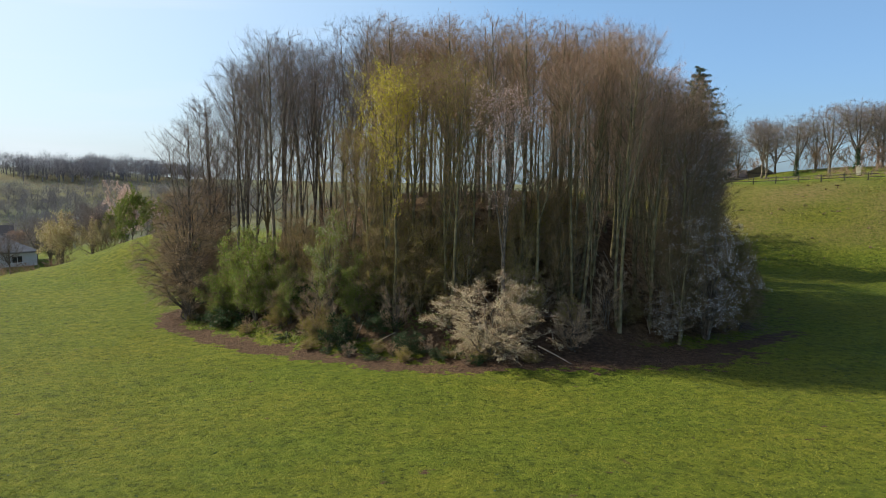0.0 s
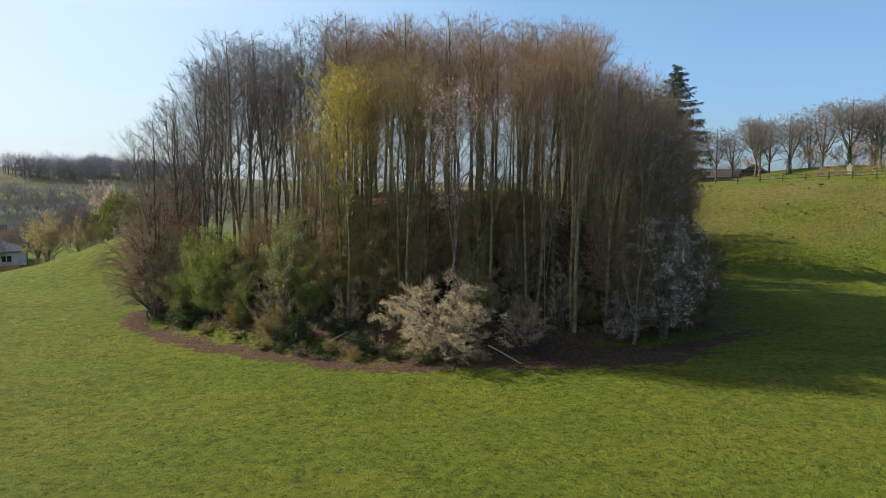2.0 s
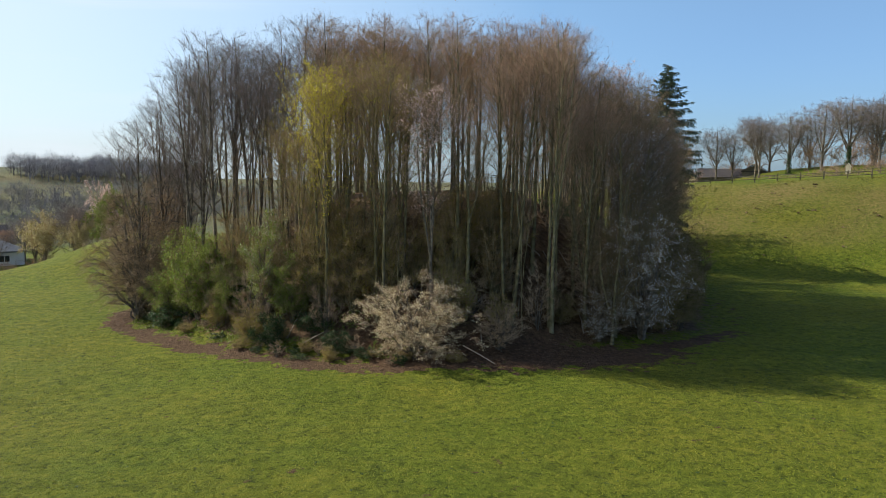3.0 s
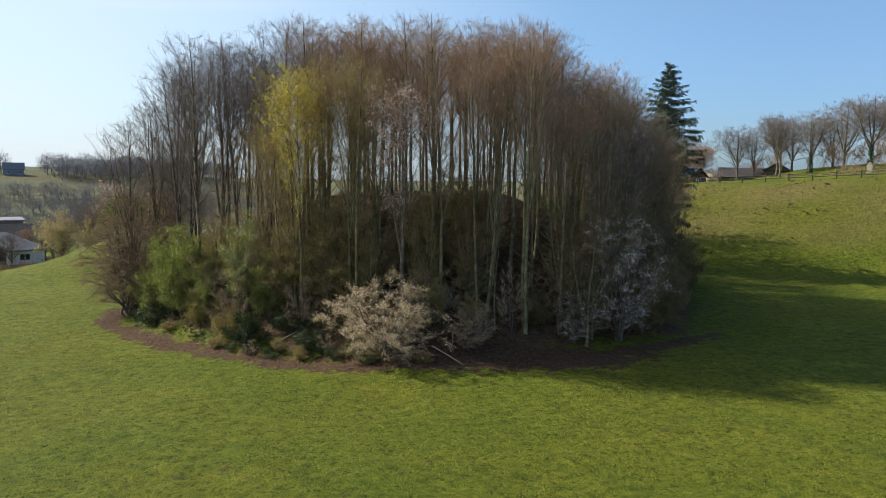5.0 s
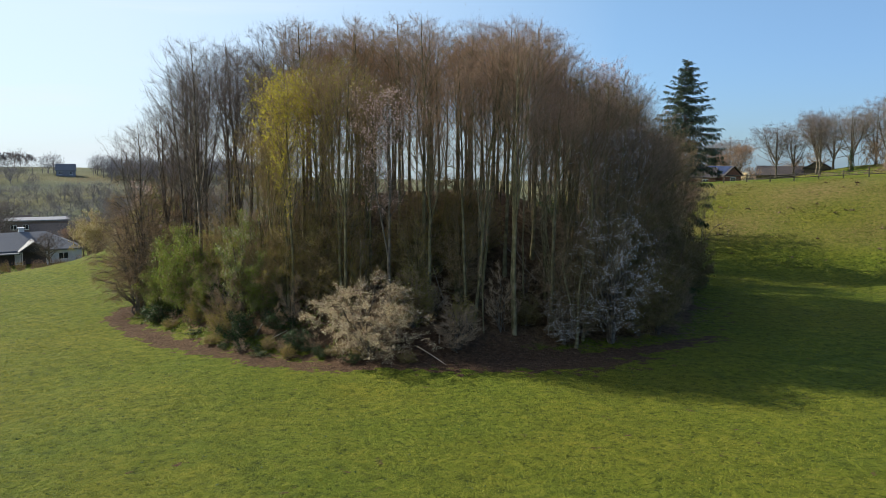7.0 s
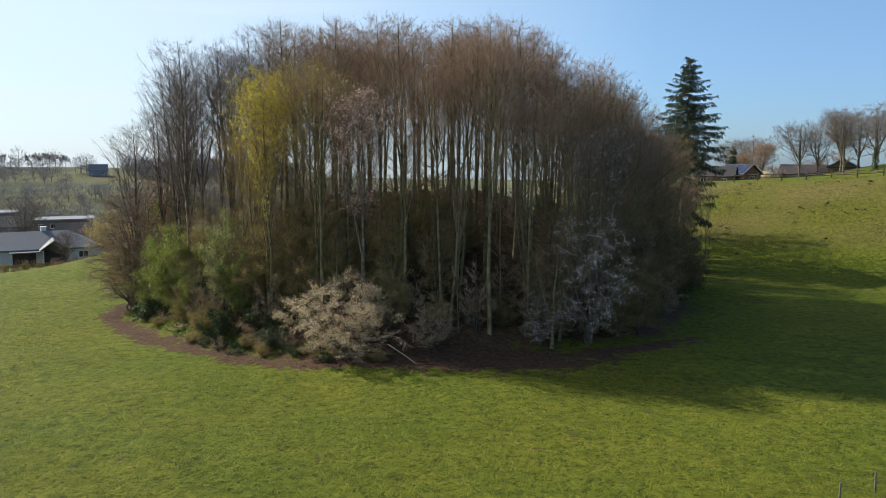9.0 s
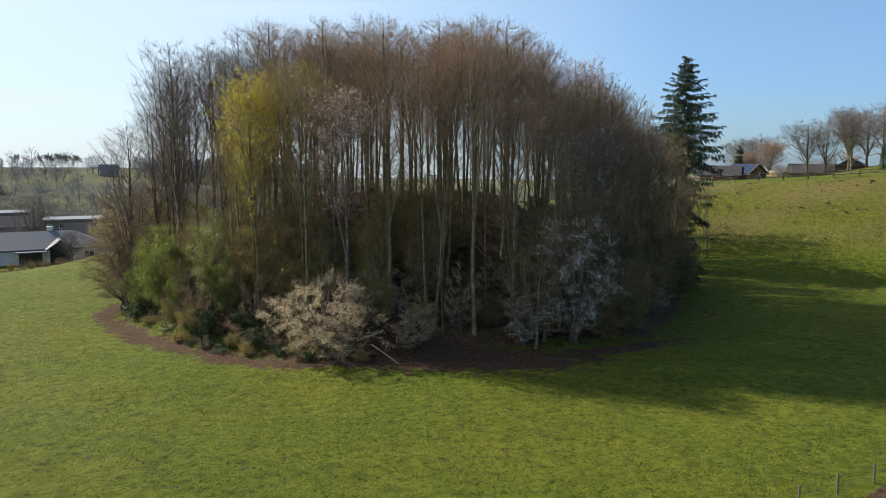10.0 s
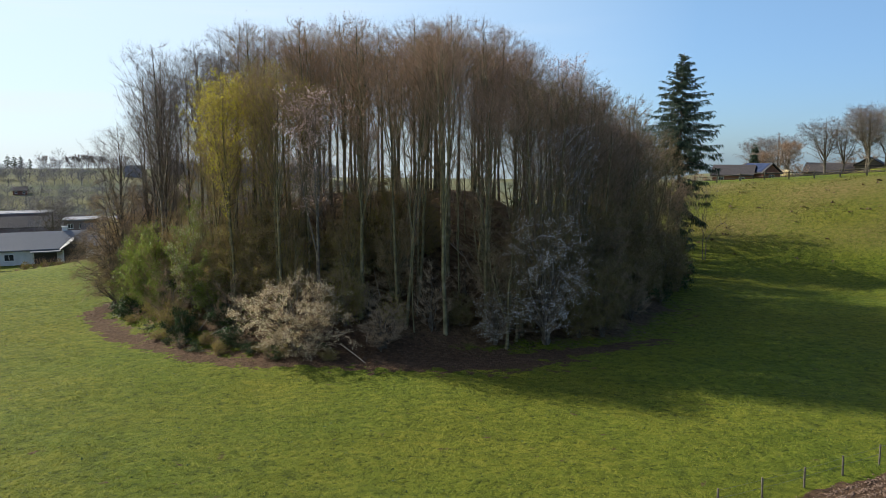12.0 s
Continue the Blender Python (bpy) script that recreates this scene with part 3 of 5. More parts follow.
yellow_trees = [tree("leafing_tree", 61 + i, MOSSY, TWIG_BROWN, "tall tree in fresh yellow-green leaf", group=WOOD, stems=2, spread=0.06, clear=(0.42, 0.36)[i], wide=2.7, twigs=5,
                     leaf=[("foliage", LEAF_YELLOW, 7500, 0.12, 0.5, 0.5)] if i == 0 else [("foliage", LEAF_OLIVE, 3200, 0.105, 0.5, 0.4), ("bud", LEAF_TAWNY, 2000, 0.075, 0.2)], **FOREST) for i in range(2)]
edge_trees = [tree("bare_tree", 41 + i, MOSSY, TWIG_EDGE, "bare wood-edge tree with twiggy limbs down to the ground", group=WOOD,
                   leaf=[("foliage", LEAF_THICKET, 2600, 0.085, 0)], **EDGE) for i in range(3)]
back_trees = [tree("bare_tree", 46, BARK, TWIG_EDGE, "bare tree at the back of the wood", group=WOOD, **{**EDGE, "subs": 6, "twigs": 6, "fine": 0.008})]
under_trees = [tree("understorey_tree", 75 + i, MOSSY, TWIG_WARM, "low understorey tree with olive and tawny young leaf", group=WOOD, form=arching, tall=9, wide=6.5, stems=18, branches=7, subs=7, twigs=6, rise=0.45, droop=0.05, fine=0.005, uneven=0.5,
                    leaf=[("foliage", (LEAF_OLIVE, LEAF_TAWNY)[i], 5500, 0.085, 0.2, 0.6), ("bud", LEAF_TAWNY, 3000, 0.065, 0)]) for i in range(2)]
cherry_trees = [tree("cherry_tree", 71 + i, BARK, TWIG_BROWN, "slender wild cherry in pale pink blossom", group=WOOD,
                     leaf=[("blossom", BLOSSOM_PINK, 3000, 0.11, 0, 0.3)], **FOREST) for i in range(1)]

wood_rs = np.random.RandomState(5)
stand = [(-3.6, 52.6, "yellow", 19.8), (-2.2, 54.8, "olive", 20.5), (-5.2, 54.4, "olive", 15.5), (0.4, 51.6, "olive", 20.3), (1.8, 53.8, "olive", 19.0), (-6.8, 56.0, "olive", 16.0),
         (4.2, 50.2, "cherry", 18.2), (6.6, 52.0, "brown", 17.0), (19.1, 69.0, "cherry", 22.3), (0.4, 76.0, "bud", 27.3), (-1.8, 70.0, "bud", 26.4), (3.4, 73.0, "bud", 26.9), (1.2, 66.0, "bud", 25.2), (12.0, 82.0, "cherry", 25.5),
         (-22.4, 65.6, "grey", 16.5), (-21.2, 68.5, "grey", 18.5), (-21.5, 72.5, "grey", 19.0), (-18.4, 66.0, "grey", 22.2), (-16.2, 63.0, "grey", 21.4), (-14.2, 66.0, "grey", 23.4), (-18.8, 71.5, "grey", 22.4), (-11.6, 64.0, "grey", 23.6), (-15.4, 71.0, "grey", 24.4), (-11.0, 69.5, "grey", 25.2)]
tries = 0
while len(stand) < 156 and tries < 4000:
    tries += 1
    x, y = wood_rs.uniform(-25, 31), wood_rs.uniform(47, 97)
    r = float(ring(x, y))
    if (y > 76 or x < -8) and wood_rs.rand() < 0.45:
        continue
    if r > (0.80 if y < 62 else 0.86) or min(math.hypot(x - a[0], y - a[1]) for a in stand) < (2.7 if y < 76 and x > -8 else 4.6):
        continue
    top = 27.4 - 6.0 * r ** 3 - wood_rs.uniform(0, 1.8) - (1.5 if y < 56 else 0) - 0.6 * max(0.0, x - 12.5)
    what = "grey" if x < -7 + wood_rs.uniform(-3, 3) else "brown"
    if r > 0.66 and y < 84 and (x > 12 or x < -17):
        what = "edge" if wood_rs.rand() < 0.15 else "brown"
    if abs(x - 2) < 7 and r < 0.5 and wood_rs.rand() < 0.5:
        what = "bud"
    stand.append((x, y, what, top))
for x, y, top in ((27.5, 64.0, 13.0), (29.5, 69.0, 15.0), (30.5, 74.0, 16.0), (30.5, 79.0, 17.0), (30.0, 84.0, 17.5), (25.0, 60.0, 13.0), (27.0, 72.0, 18.0),
                  (27.5, 78.0, 18.5), (22.0, 57.0, 12.0), (29.0, 88.0, 17.0)):
    stand.append((x, y, "edge", top))
for i in range(26):
    a, k = 0.6 + 1.3 * (i * 0.618 % 1.0), 0.78 + 0.14 * (i * 0.381 % 1.0)
    x, y = MOUND_X + MOUND_RX * k * math.sin(a), MOUND_Y - MOUND_RY * k * math.cos(a)
    stand.append((x, y, "edge", 15.5 - 7.0 * k ** 2 - 1.8 * (i % 3)))
for i in range(5):
    stand.append((15.0 + 9.0 * (i * 0.618 % 1.0), 95.0 + 9.0 * (i * 0.755 % 1.0), "back", 23.0 - 2.0 * (i % 3)))
for i in range(10):
    y = 64.0 + 24.0 * (i * 0.618 % 1.0)
    x = 0.41 * y - 3.6 - 5.0 * (i * 0.755 % 1.0)
    stand.append((x, y, "brown" if i % 6 else "edge", 23.0 - 0.95 * max(0.0, x - 19.0) - 1.5 * (i % 2)))
for i in range(10):
    stand.append((20.0 + 8.0 * (i * 0.618 % 1.0), 97.0 + 12.0 * (i * 0.755 % 1.0), "back", 21.5 - 1.2 * (i % 3)))
kinds = {"grey": grey_trees, "brown": brown_trees, "bud": bud_trees, "edge": edge_trees, "back": back_trees, "yellow": yellow_trees[:1], "olive": yellow_trees[1:], "cherry": cherry_trees}
for i, (x, y, what, top) in enumerate(stand):
    if what in ("edge", "brown", "grey") and y < 96:
        x = min(x, 0.41 * y - 4.4)
    if what != "back":
        top = min(top, 24.2 - 1.05 * max(0.0, x - 20.0) - (0.4 * (70.0 - y) if x > 14 and y < 70 else 0.0))
    pick = kinds[what][i % len(kinds[what])]
    t = (top - level(x, y)) / 18.0
    plant(pick, x, y, wood_rs.uniform(0, 360), 0.62 + 0.38 * t, t)

# ---- shrubs round the foot ----
BUSH = dict(clear=0.16, levels=3, kids=2.5, fork=(14, 42), lift=0.0, wild=0.16, twig=0.55, twigs=8, fine=0.008, girth=0.009, side=3.0, spread=0.9, first=0.33)
may_bush = tree("blossom_bush", 81, BARK, TWIG_BROWN, "wide hawthorn bush covered in creamy white blossom", "bush", form=arching, tall=6.2, wide=8.6, stems=22, flat=0.35, rise=0.15,
                leaf=[("blossom", BLOSSOM, 21000, 0.06, 0, 0.35), ("foliage", LEAF_TAWNY, 7000, 0.07, 0)], spread_leaf=0.06)
thorn_bush = tree("thorn_bush", 89, BARK, TWIG_EDGE, "tall dark thorn tree flecked with white blossom", "bush", form=arching, tall=10.5, wide=7.6, stems=22, branches=8, flat=0.4,
                  leaf=[("blossom", BLOSSOM_WHITE, 9000, 0.07, 0, 0.16), ("foliage", LEAF_THICKET, 5000, 0.09, 0)], spread_leaf=0.07)
green_bush = tree("green_bush", 82, BARK, TWIG_BROWN, "dense bush in fresh green leaf", "bush", form=arching, tall=5.5, wide=5.2, stems=14, rise=0.5, uneven=0.5,
                  leaf=[("foliage", LEAF_GREEN, 12000, 0.1, 0.4, 0.7)])
olive_bush = tree("olive_bush", 83, BARK, TWIG_BROWN, "rounded bush in olive-green young leaf", "bush", form=arching, tall=3.5, wide=4.2, stems=14, rise=0.4, uneven=0.4,
                  leaf=[("foliage", LEAF_OLIVE, 8000, 0.075, 0, 0.7)])
dark_bush = tree("ivy_bush", 84, BARK, TWIG_BROWN, "dark evergreen ivy and bramble thicket", "bush", form=arching, tall=2.6, wide=3.4, stems=8, branches=5, subs=5, twigs=4,
                 leaf=[("foliage", LEAF_DARK, 3200, 0.13, 0)])
shade_bush = tree("thicket_bush", 93, BARK, TWIG_EDGE, "dense dark olive thicket of thorn and bramble", "bush", form=arching, tall=4.5, wide=4.8, stems=14, rise=0.4,
                  leaf=[("foliage", LEAF_THICKET, 7500, 0.1, 0.2)])
brown_bush = tree("bare_bush", 85, BARK, TWIG_WARM, "tangled leafless brown bush", "bush", form=arching, tall=5.0, wide=4.2, stems=9, branches=6, subs=6, twigs=7, rise=0.7, uneven=0.5, fine=0.006)
spread_tree = tree("spreading_tree", 86, BARK, TWIG_WARM, "broad tree with brown twigs and tawny buds sweeping low", form=arching, tall=10, wide=10.0, stems=32, branches=10, subs=8, twigs=8, twig=0.75, fine=0.0045, droop=0.2,
                   leaf=[("bud", LEAF_TAWNY, 5500, 0.055, 0)])
pale_bush = tree("pale_bush", 87, BARK, TWIG_BROWN, "upright bush in pale silvery green leaf", "bush", form=arching, tall=8, wide=4.8, stems=16, rise=0.8, uneven=0.4,
                 leaf=[("foliage", LEAF_PALE, 3000, 0.1, 0.4, 0.25), ("foliage", LEAF_GREEN, 8000, 0.105, 0.3, 0.7)])
for kind, x, y, turn, size, tall in (
        (may_bush, 3.1, 47.9, 10, 1.0, 1.0), (olive_bush, 5.6, 51.2, 60, 0.9, 1.25), (olive_bush, 0.6, 54.0, 140, 1.0, 1.7), (green_bush, -16.5, 60.0, 310, 0.95, 1.5), (green_bush, -13.4, 57.4, 240, 0.85, 1.3), (thorn_bush, 19.6, 54.0, 120, 1.0, 1.0), (thorn_bush, 16.2, 52.6, 300, 0.5, 0.42), (shade_bush, 23.4, 57.6, 40, 1.0, 1.3), (shade_bush, 21.8, 56.2, 200, 0.8, 1.0),
        (green_bush, -18.2, 60.6, 0, 0.85, 0.95), (green_bush, -14.8, 58.2, 80, 1.0, 1.45), (green_bush, -11.5, 55.4, 150, 0.7, 0.9), (green_bush, -6.0, 53.2, 220, 0.75, 1.0),
        (green_bush, -4.2, 54.0, 20, 0.6, 0.7), (pale_bush, -8.2, 54.4, 0, 0.95, 1.1), (olive_bush, -8.6, 52.0, 0, 0.8, 0.75), (olive_bush, -2.8, 55.0, 90, 0.9, 1.2),
        (olive_bush, 9.0, 51.8, 30, 0.6, 0.7), (olive_bush, -12.2, 55.4, 200, 0.6, 0.8),
        (spread_tree, -23.2, 67.0, 40, 1.0, 1.35), (spread_tree, -22.2, 64.0, 190, 0.85, 1.0), (spread_tree, -23.6, 72.5, 100, 1.0, 1.4), (spread_tree, 23.5, 66.0, 120, 0.45, 0.7), (spread_tree, 26.5, 74.0, 20, 0.5, 0.75),
        (spread_tree, 28.0, 82.0, 80, 0.5, 0.75), (brown_bush, 27.0, 70.5, 10, 0.9, 1.1), (brown_bush, 29.8, 78.0, 60, 0.9, 1.2), (dark_bush, 28.4, 73.5, 100, 1.1, 1.4),
        (dark_bush, 30.8, 81.5, 150, 1.2, 1.4), (brown_bush, 24.0, 62.0, 200, 0.9, 1.0), (dark_bush, 26.0, 67.0, 250, 1.0, 1.2),
        (shade_bush, 24.5, 63.0, 20, 1.0, 1.2), (shade_bush, 26.6, 68.0, 70, 1.1, 1.4), (shade_bush, 28.5, 73.0, 130, 1.1, 1.5), (shade_bush, 29.3, 78.5, 190, 1.1, 1.6), (shade_bush, 29.0, 84.0, 240, 1.2, 1.7),
        (shade_bush, 22.0, 60.5, 290, 0.9, 1.1), (shade_bush, 25.0, 73.0, 330, 1.1, 1.9), (shade_bush, 23.0, 66.5, 15, 1.0, 1.8), (shade_bush, 26.5, 80.0, 100, 1.1, 1.9), (shade_bush, 19.5, 61.0, 160, 0.9, 1.5),
        (shade_bush, 13.5, 53.5, 220, 0.6, 0.6), (shade_bush, 29.6, 90.0, 30, 1.1, 1.6)):
    plant(kind, x, y, turn, size, tall)
for i in range(17):
    a, k = -0.45 + 0.95 * (i * 0.618 % 1.0), 0.55 + 0.19 * (i * 0.381 % 1.0)
    x, y = MOUND_X + MOUND_RX * k * math.sin(a), MOUND_Y - MOUND_RY * k * math.cos(a)
    plant(under_trees[i % 2], x, y, 67 * i, 0.75 + 0.1 * (i % 4), 0.6 + 0.14 * (i % 4))
for i, (x, y) in enumerate(((-9.2, 56.0), (-6.4, 54.6), (-4.2, 53.6), (-1.6, 52.8), (0.8, 52.4), (-11.4, 58.0), (5.6, 52.6), (8.6, 53.6))):
    plant(under_trees[i % 2], x, y, 50 * i, 0.6 + 0.08 * (i % 3), 0.8 + 0.12 * (i % 3))
white_cherry = tree("cherry_tree", 77, BARK, TWIG_GREY, "slender bare tree flecked with white blossom", group=WOOD, clear=0.25, wide=3.0,
                    leaf=[("blossom", BLOSSOM_WHITE, 2200, 0.08, 0, 0.1)], **FOREST)
for x, y, turn, wide, tall in ((18.6, 57.5, 30, 0.9, 0.78), (21.0, 61.0, 140, 0.85, 0.8)):
    plant(white_cherry, x, y, turn, wide, tall)
sapling = tree("sapling", 88, MOSSY, TWIG_BROWN, "thin leaning bare sapling with mossy stem", group="saplings", form=tall_tree, tall=8, clear=0.3, wide=1.3, branches=14, subs=5, twigs=6, forks=1, lean=0.1, girth=0.0065, twig=0.5)
for i in range(140):
    a = -2.4 + 4.6 * (i * 0.618 % 1.0)
    k = 0.45 + 0.42 * wood_rs.rand()
    x, y = MOUND_X + MOUND_RX * k * math.sin(a), MOUND_Y - MOUND_RY * k * math.cos(a)
    if k > 0.8 and -0.3 < a < 0.5:
        k *= 0.9
    kind = dark_bush if (k > 0.66 and a < -0.05 and i % 3 == 0) or (a > 1.2 and i % 3 == 0) else sapling if i % 3 == 1 and k < 0.75 else brown_bush
    plant(kind, x, y, wood_rs.uniform(0, 360), wood_rs.uniform(0.7, 1.15), wood_rs.uniform(0.5, 1.25) * (1.5 if kind is sapling else 1.0))
for i in range(64):
    a = -1.5 + 1.6 * (i + wood_rs.uniform(-0.4, 0.4)) / 63
    k = wood_rs.uniform(0.84, 0.94) - 0.085 * math.exp(-((a + 0.72) / 0.33) ** 2)
    x, y = MOUND_X + MOUND_RX * k * math.sin(a), MOUND_Y - MOUND_RY * k * math.cos(a)
    plant((dark_bush, brown_bush, dark_bush, olive_bush)[i % 4], x, y, wood_rs.uniform(0, 360), wood_rs.uniform(0.25, 0.55), wood_rs.uniform(0.16, 0.34))

# ---- spruce ----
def spruce(name, seed, tall, label, wide=5.0, tiers=110, bare=0.12, full=0.36):
    rs = np.random.RandomState(seed)
    root = tagged(new(name), label, "tree")
    root.empty_display_size = 0.3
    wood, needles = Geo(), Geo()
    trunk = [np.array((0.05 * math.sin(i), 0.04 * math.cos(2 * i), -0.3 + (tall + 0.3) * i / 8)) for i in range(9)]
    wood.tube(trunk, [0.24 * (1 - i / 8) ** 0.9 + 0.015 for i in range(9)], 7)
    for k in range(tiers * 4):
        f = bare + (0.985 - bare) * (k + rs.normal(0, 3.0)) / (tiers * 4)
        if tall > 12 and f < 0.5 and rs.rand() < 0.62:
            continue
        z = tall * f
        span = wide * min(1.0, max(0.0, 1 - f) / full) ** 0.85 * rs.uniform(0.4, 1.1) * (1.0 if f > 0.55 else 0.45 + f) + 0.25
        az = 2.4 * k + rs.uniform(-0.5, 0.5)
        out = np.array((math.cos(az), math.sin(az), 0))
        across = np.array((-out[1], out[0], 0))
        slope = radians(rs.uniform(-60, -6) * (1.15 - f) + 60 * max(0, f - 0.75) + rs.uniform(-6, 6))
        lead = out * math.cos(slope) + np.array((0, 0, math.sin(slope)))
        line = [np.array((0, 0, z)) + lead * span * q + np.array((0, 0, 0.16 * span * q * q)) for q in (0, 0.35, 0.7, 1.0)]
        wood.tube(line, [0.035, 0.025, 0.015, 0.006], 4)
        for j in range(int(6 + span * 15)):
            p, d = path_at(line, rs.uniform(0.1, 1.0))
            tip = p + d * rs.uniform(0.0, 0.45) + across * rs.uniform(-0.55, 0.55) + np.array((0, 0, -rs.uniform(0.2, 1.25) * (0.3 + 0.7 * (1 - f))))
            a = tip - p
            b = unit(np.cross(a, rs.normal(0, 1, 3)))
            needles.leaf((p + tip) * 0.5, a, b * rs.uniform(0.05, 0.11))
            needles.leaf((p + tip) * 0.5 + across * rs.uniform(-0.2, 0.2), a * 0.8, unit(np.cross(a, b)) * rs.uniform(0.04, 0.1))
    part("trunk", wood, BARK, root, smooth=True)
    part("foliage", needles, NEEDLE, root, "dark green drooping needle sprays")
    return root


plant(spruce("spruce", 90, 25.8, "tall dark green spruce with drooping boughs and gappy lower trunk"), 31.6, 94.8)
edge_oak = tree("bare_tree", 91, BARK, TWIG_GREY, "crooked bare tree beside the spruce", tall=14, stems=2,
                clear=0.2, levels=4, fork=(15, 45), wild=0.2, lift=0.03, spread=0.25, girth=0.012)
plant(edge_oak, 35.2, 98.0, 0, 0.45, 0.8)

# ---- field trees on the plateau and beyond the knoll ----
OAK = dict(clear=0.15, levels=5, kids=2.85, fork=(9, 33), lift=0.06, wild=0.13, twig=0.7, twigs=10, fine=0.0125, girth=0.016, side=3.6, ratio=0.8, first=0.29)
FIELD = dict(form=tall_tree, tall=15, clear=0.12, wide=6.6, branches=34, subs=8, twigs=9, rise=28, forks=6, twig=0.95, fine=0.008, girth=0.017, lift=0.15)
oaks = [tree("field_oak", 101 + i, BARK, TWIG_GREY, "large bare hedgerow tree with a wide rounded crown", group="trees along the plateau", **FIELD)
        for i in range(3)]
ivy_oak = tree("ivied_oak", 105, BARK, TWIG_GREY, "bare tree with ivy round its trunk", group="trees along the plateau", leaf=[("foliage", LEAF_OLIVE, 300, 0.2, 0)], **FIELD)
ivy = Geo()
ivy_rs = np.random.RandomState(6)
for i in range(450):
    w, z = ivy_rs.uniform(0, 6.28), 5.5 * ivy_rs.rand() ** 1.3
    r = (0.75 - 0.09 * z) * ivy_rs.uniform(0.5, 1.1)
    a = unit(ivy_rs.normal(0, 1, 3))
    ivy.leaf(np.array((r * math.cos(w), r * math.sin(w), z)), a * 0.3, unit(np.cross(a, ivy_rs.normal(0, 1, 3))) * 0.24)
part("ivy", ivy, LEAF_DARK, ivy_oak, "dark green climbing ivy")
willow = tree("field_willow", 106, BARK, TWIG_BROWN, "rounded russet-brown bare tree", group="trees along the plateau", **{**FIELD, "tall": 9, "wide": 4.2, "clear": 0.12})
for kind, x, y, top, wide in ((oaks[0], 78.4, 200.2, 21.5, 0.8), (oaks[1], 79.0, 184.0, 25.0, 0.85), (ivy_oak, 83.0, 177.0, 26.0, 0.9), (oaks[2], 87.0, 169.5, 28.0, 1.0),
                              (ivy_oak, 89.0, 162.0, 28.4, 0.95), (oaks[1], 93.5, 158.0, 28.6, 1.0), (oaks[0], 99.0, 170.0, 28.0, 1.1), (oaks[2], 74.5, 201.0, 23.6, 0.9),
                              (oaks[1], 80.0, 189.0, 26.0, 0.95), (oaks[0], 68.0, 222.0, 20.5, 1.0), (willow, 68.2, 212.5, 18.5, 1.0), (oaks[2], 64.0, 226.0, 19.5, 0.9),
                              (willow, 60.0, 200.0, 15.5, 0.7), (oaks[1], 104.0, 180.0, 27.0, 1.1), (ivy_oak, 108.0, 165.0, 28.0, 1.0), (oaks[0], 86.0, 195.0, 24.0, 1.0),
                              (oaks[2], 92.0, 186.0, 25.0, 1.0), (oaks[1], 118.0, 175.0, 28.0, 1.1)):
    ref = 9.0 if kind is willow else 15.0
    plant(kind, x, y, 40 * x, wide * 1.15, (top - level(x, y)) / ref)
scrub = tree("scrub_bush", 107, BARK, TWIG_BROWN, "bare olive-brown hedge bush", "bush", group="scrub below the field trees", tall=4, stems=3,
             leaf=[("foliage", BUD, 120, 0.14, 0)], **{**BUSH, "fine": 0.018, "twigs": 9, "levels": 2, "first": 0.4})
for i in range(40):
    q = i / 39
    x, y = 62 + 48 * q + 3 * math.sin(9 * i), 204 - 42 * q + 4 * math.cos(5 * i)
    y += 20 * (x < 88)
    plant(scrub, x, y, 77 * i, 1.2 + 0.5 * math.sin(3 * i) ** 2, (0.7 if x < 84 else 1.35) + 0.7 * math.cos(4 * i) ** 2)
for i in range(16):
    plant(scrub, 40 + 1.9 * i, 208 - 0.4 * i + 3 * math.sin(i * 2.1), 50 * i, 1.1, 0.9 + 0.3 * math.sin(i))
cypress = spruce("cypress", 92, 6.0, "dense dark green cypress behind the brick house", 1.7, 22, 0.03, 1.0)
plant(cypress, 57.1, 194.2, 0, 1.25, 1.5)
small_cherry = tree("cherry_tree", 108, BARK, TWIG_BROWN, "small garden cherry in white blossom", tall=4, stems=2,
                    leaf=[("blossom", BLOSSOM, 3000, 0.2, 0)], **{**BUSH, "spread": 0.4, "fine": 0.02})
plant(small_cherry, 60.6, 181.0, 0, 1.0, 0.8)

KNOLL = "trees behind the knoll"
CATKIN = surface("catkin", [(0.45, 0.38, 0.20), (0.60, 0.52, 0.30)], 1.0, 0.7, 0, vary=0.25, through_light=0.35)
bloom_tree = tree("willow_tree", 111, BARK, TWIG_BROWN, "pale yellow willow in catkin behind the knoll", group=KNOLL, tall=10, stems=3,
                  leaf=[("foliage", CATKIN, 6500, 0.2, 0), ("bud", LEAF_OLIVE, 2500, 0.2, 0)], **{**OAK, "clear": 0.1, "spread": 0.25, "levels": 4, "first": 0.32})
pink_tree = tree("cherry_tree", 112, BARK, TWIG_BROWN, "rounded tree in dusky pink blossom", group=KNOLL, tall=13, stems=2,
                 leaf=[("blossom", BLOSSOM_PINK, 8500, 0.22, 0)], **{**OAK, "clear": 0.12, "levels": 4, "first": 0.32})
green_tree = tree("green_tree", 113, BARK, TWIG_BROWN, "rounded tree in full green leaf", group=KNOLL, tall=13, stems=2,
                  leaf=[("foliage", LEAF_GREEN, 10000, 0.28, 0)], **{**OAK, "clear": 0.1, "spread": 0.15, "levels": 4, "first": 0.32})
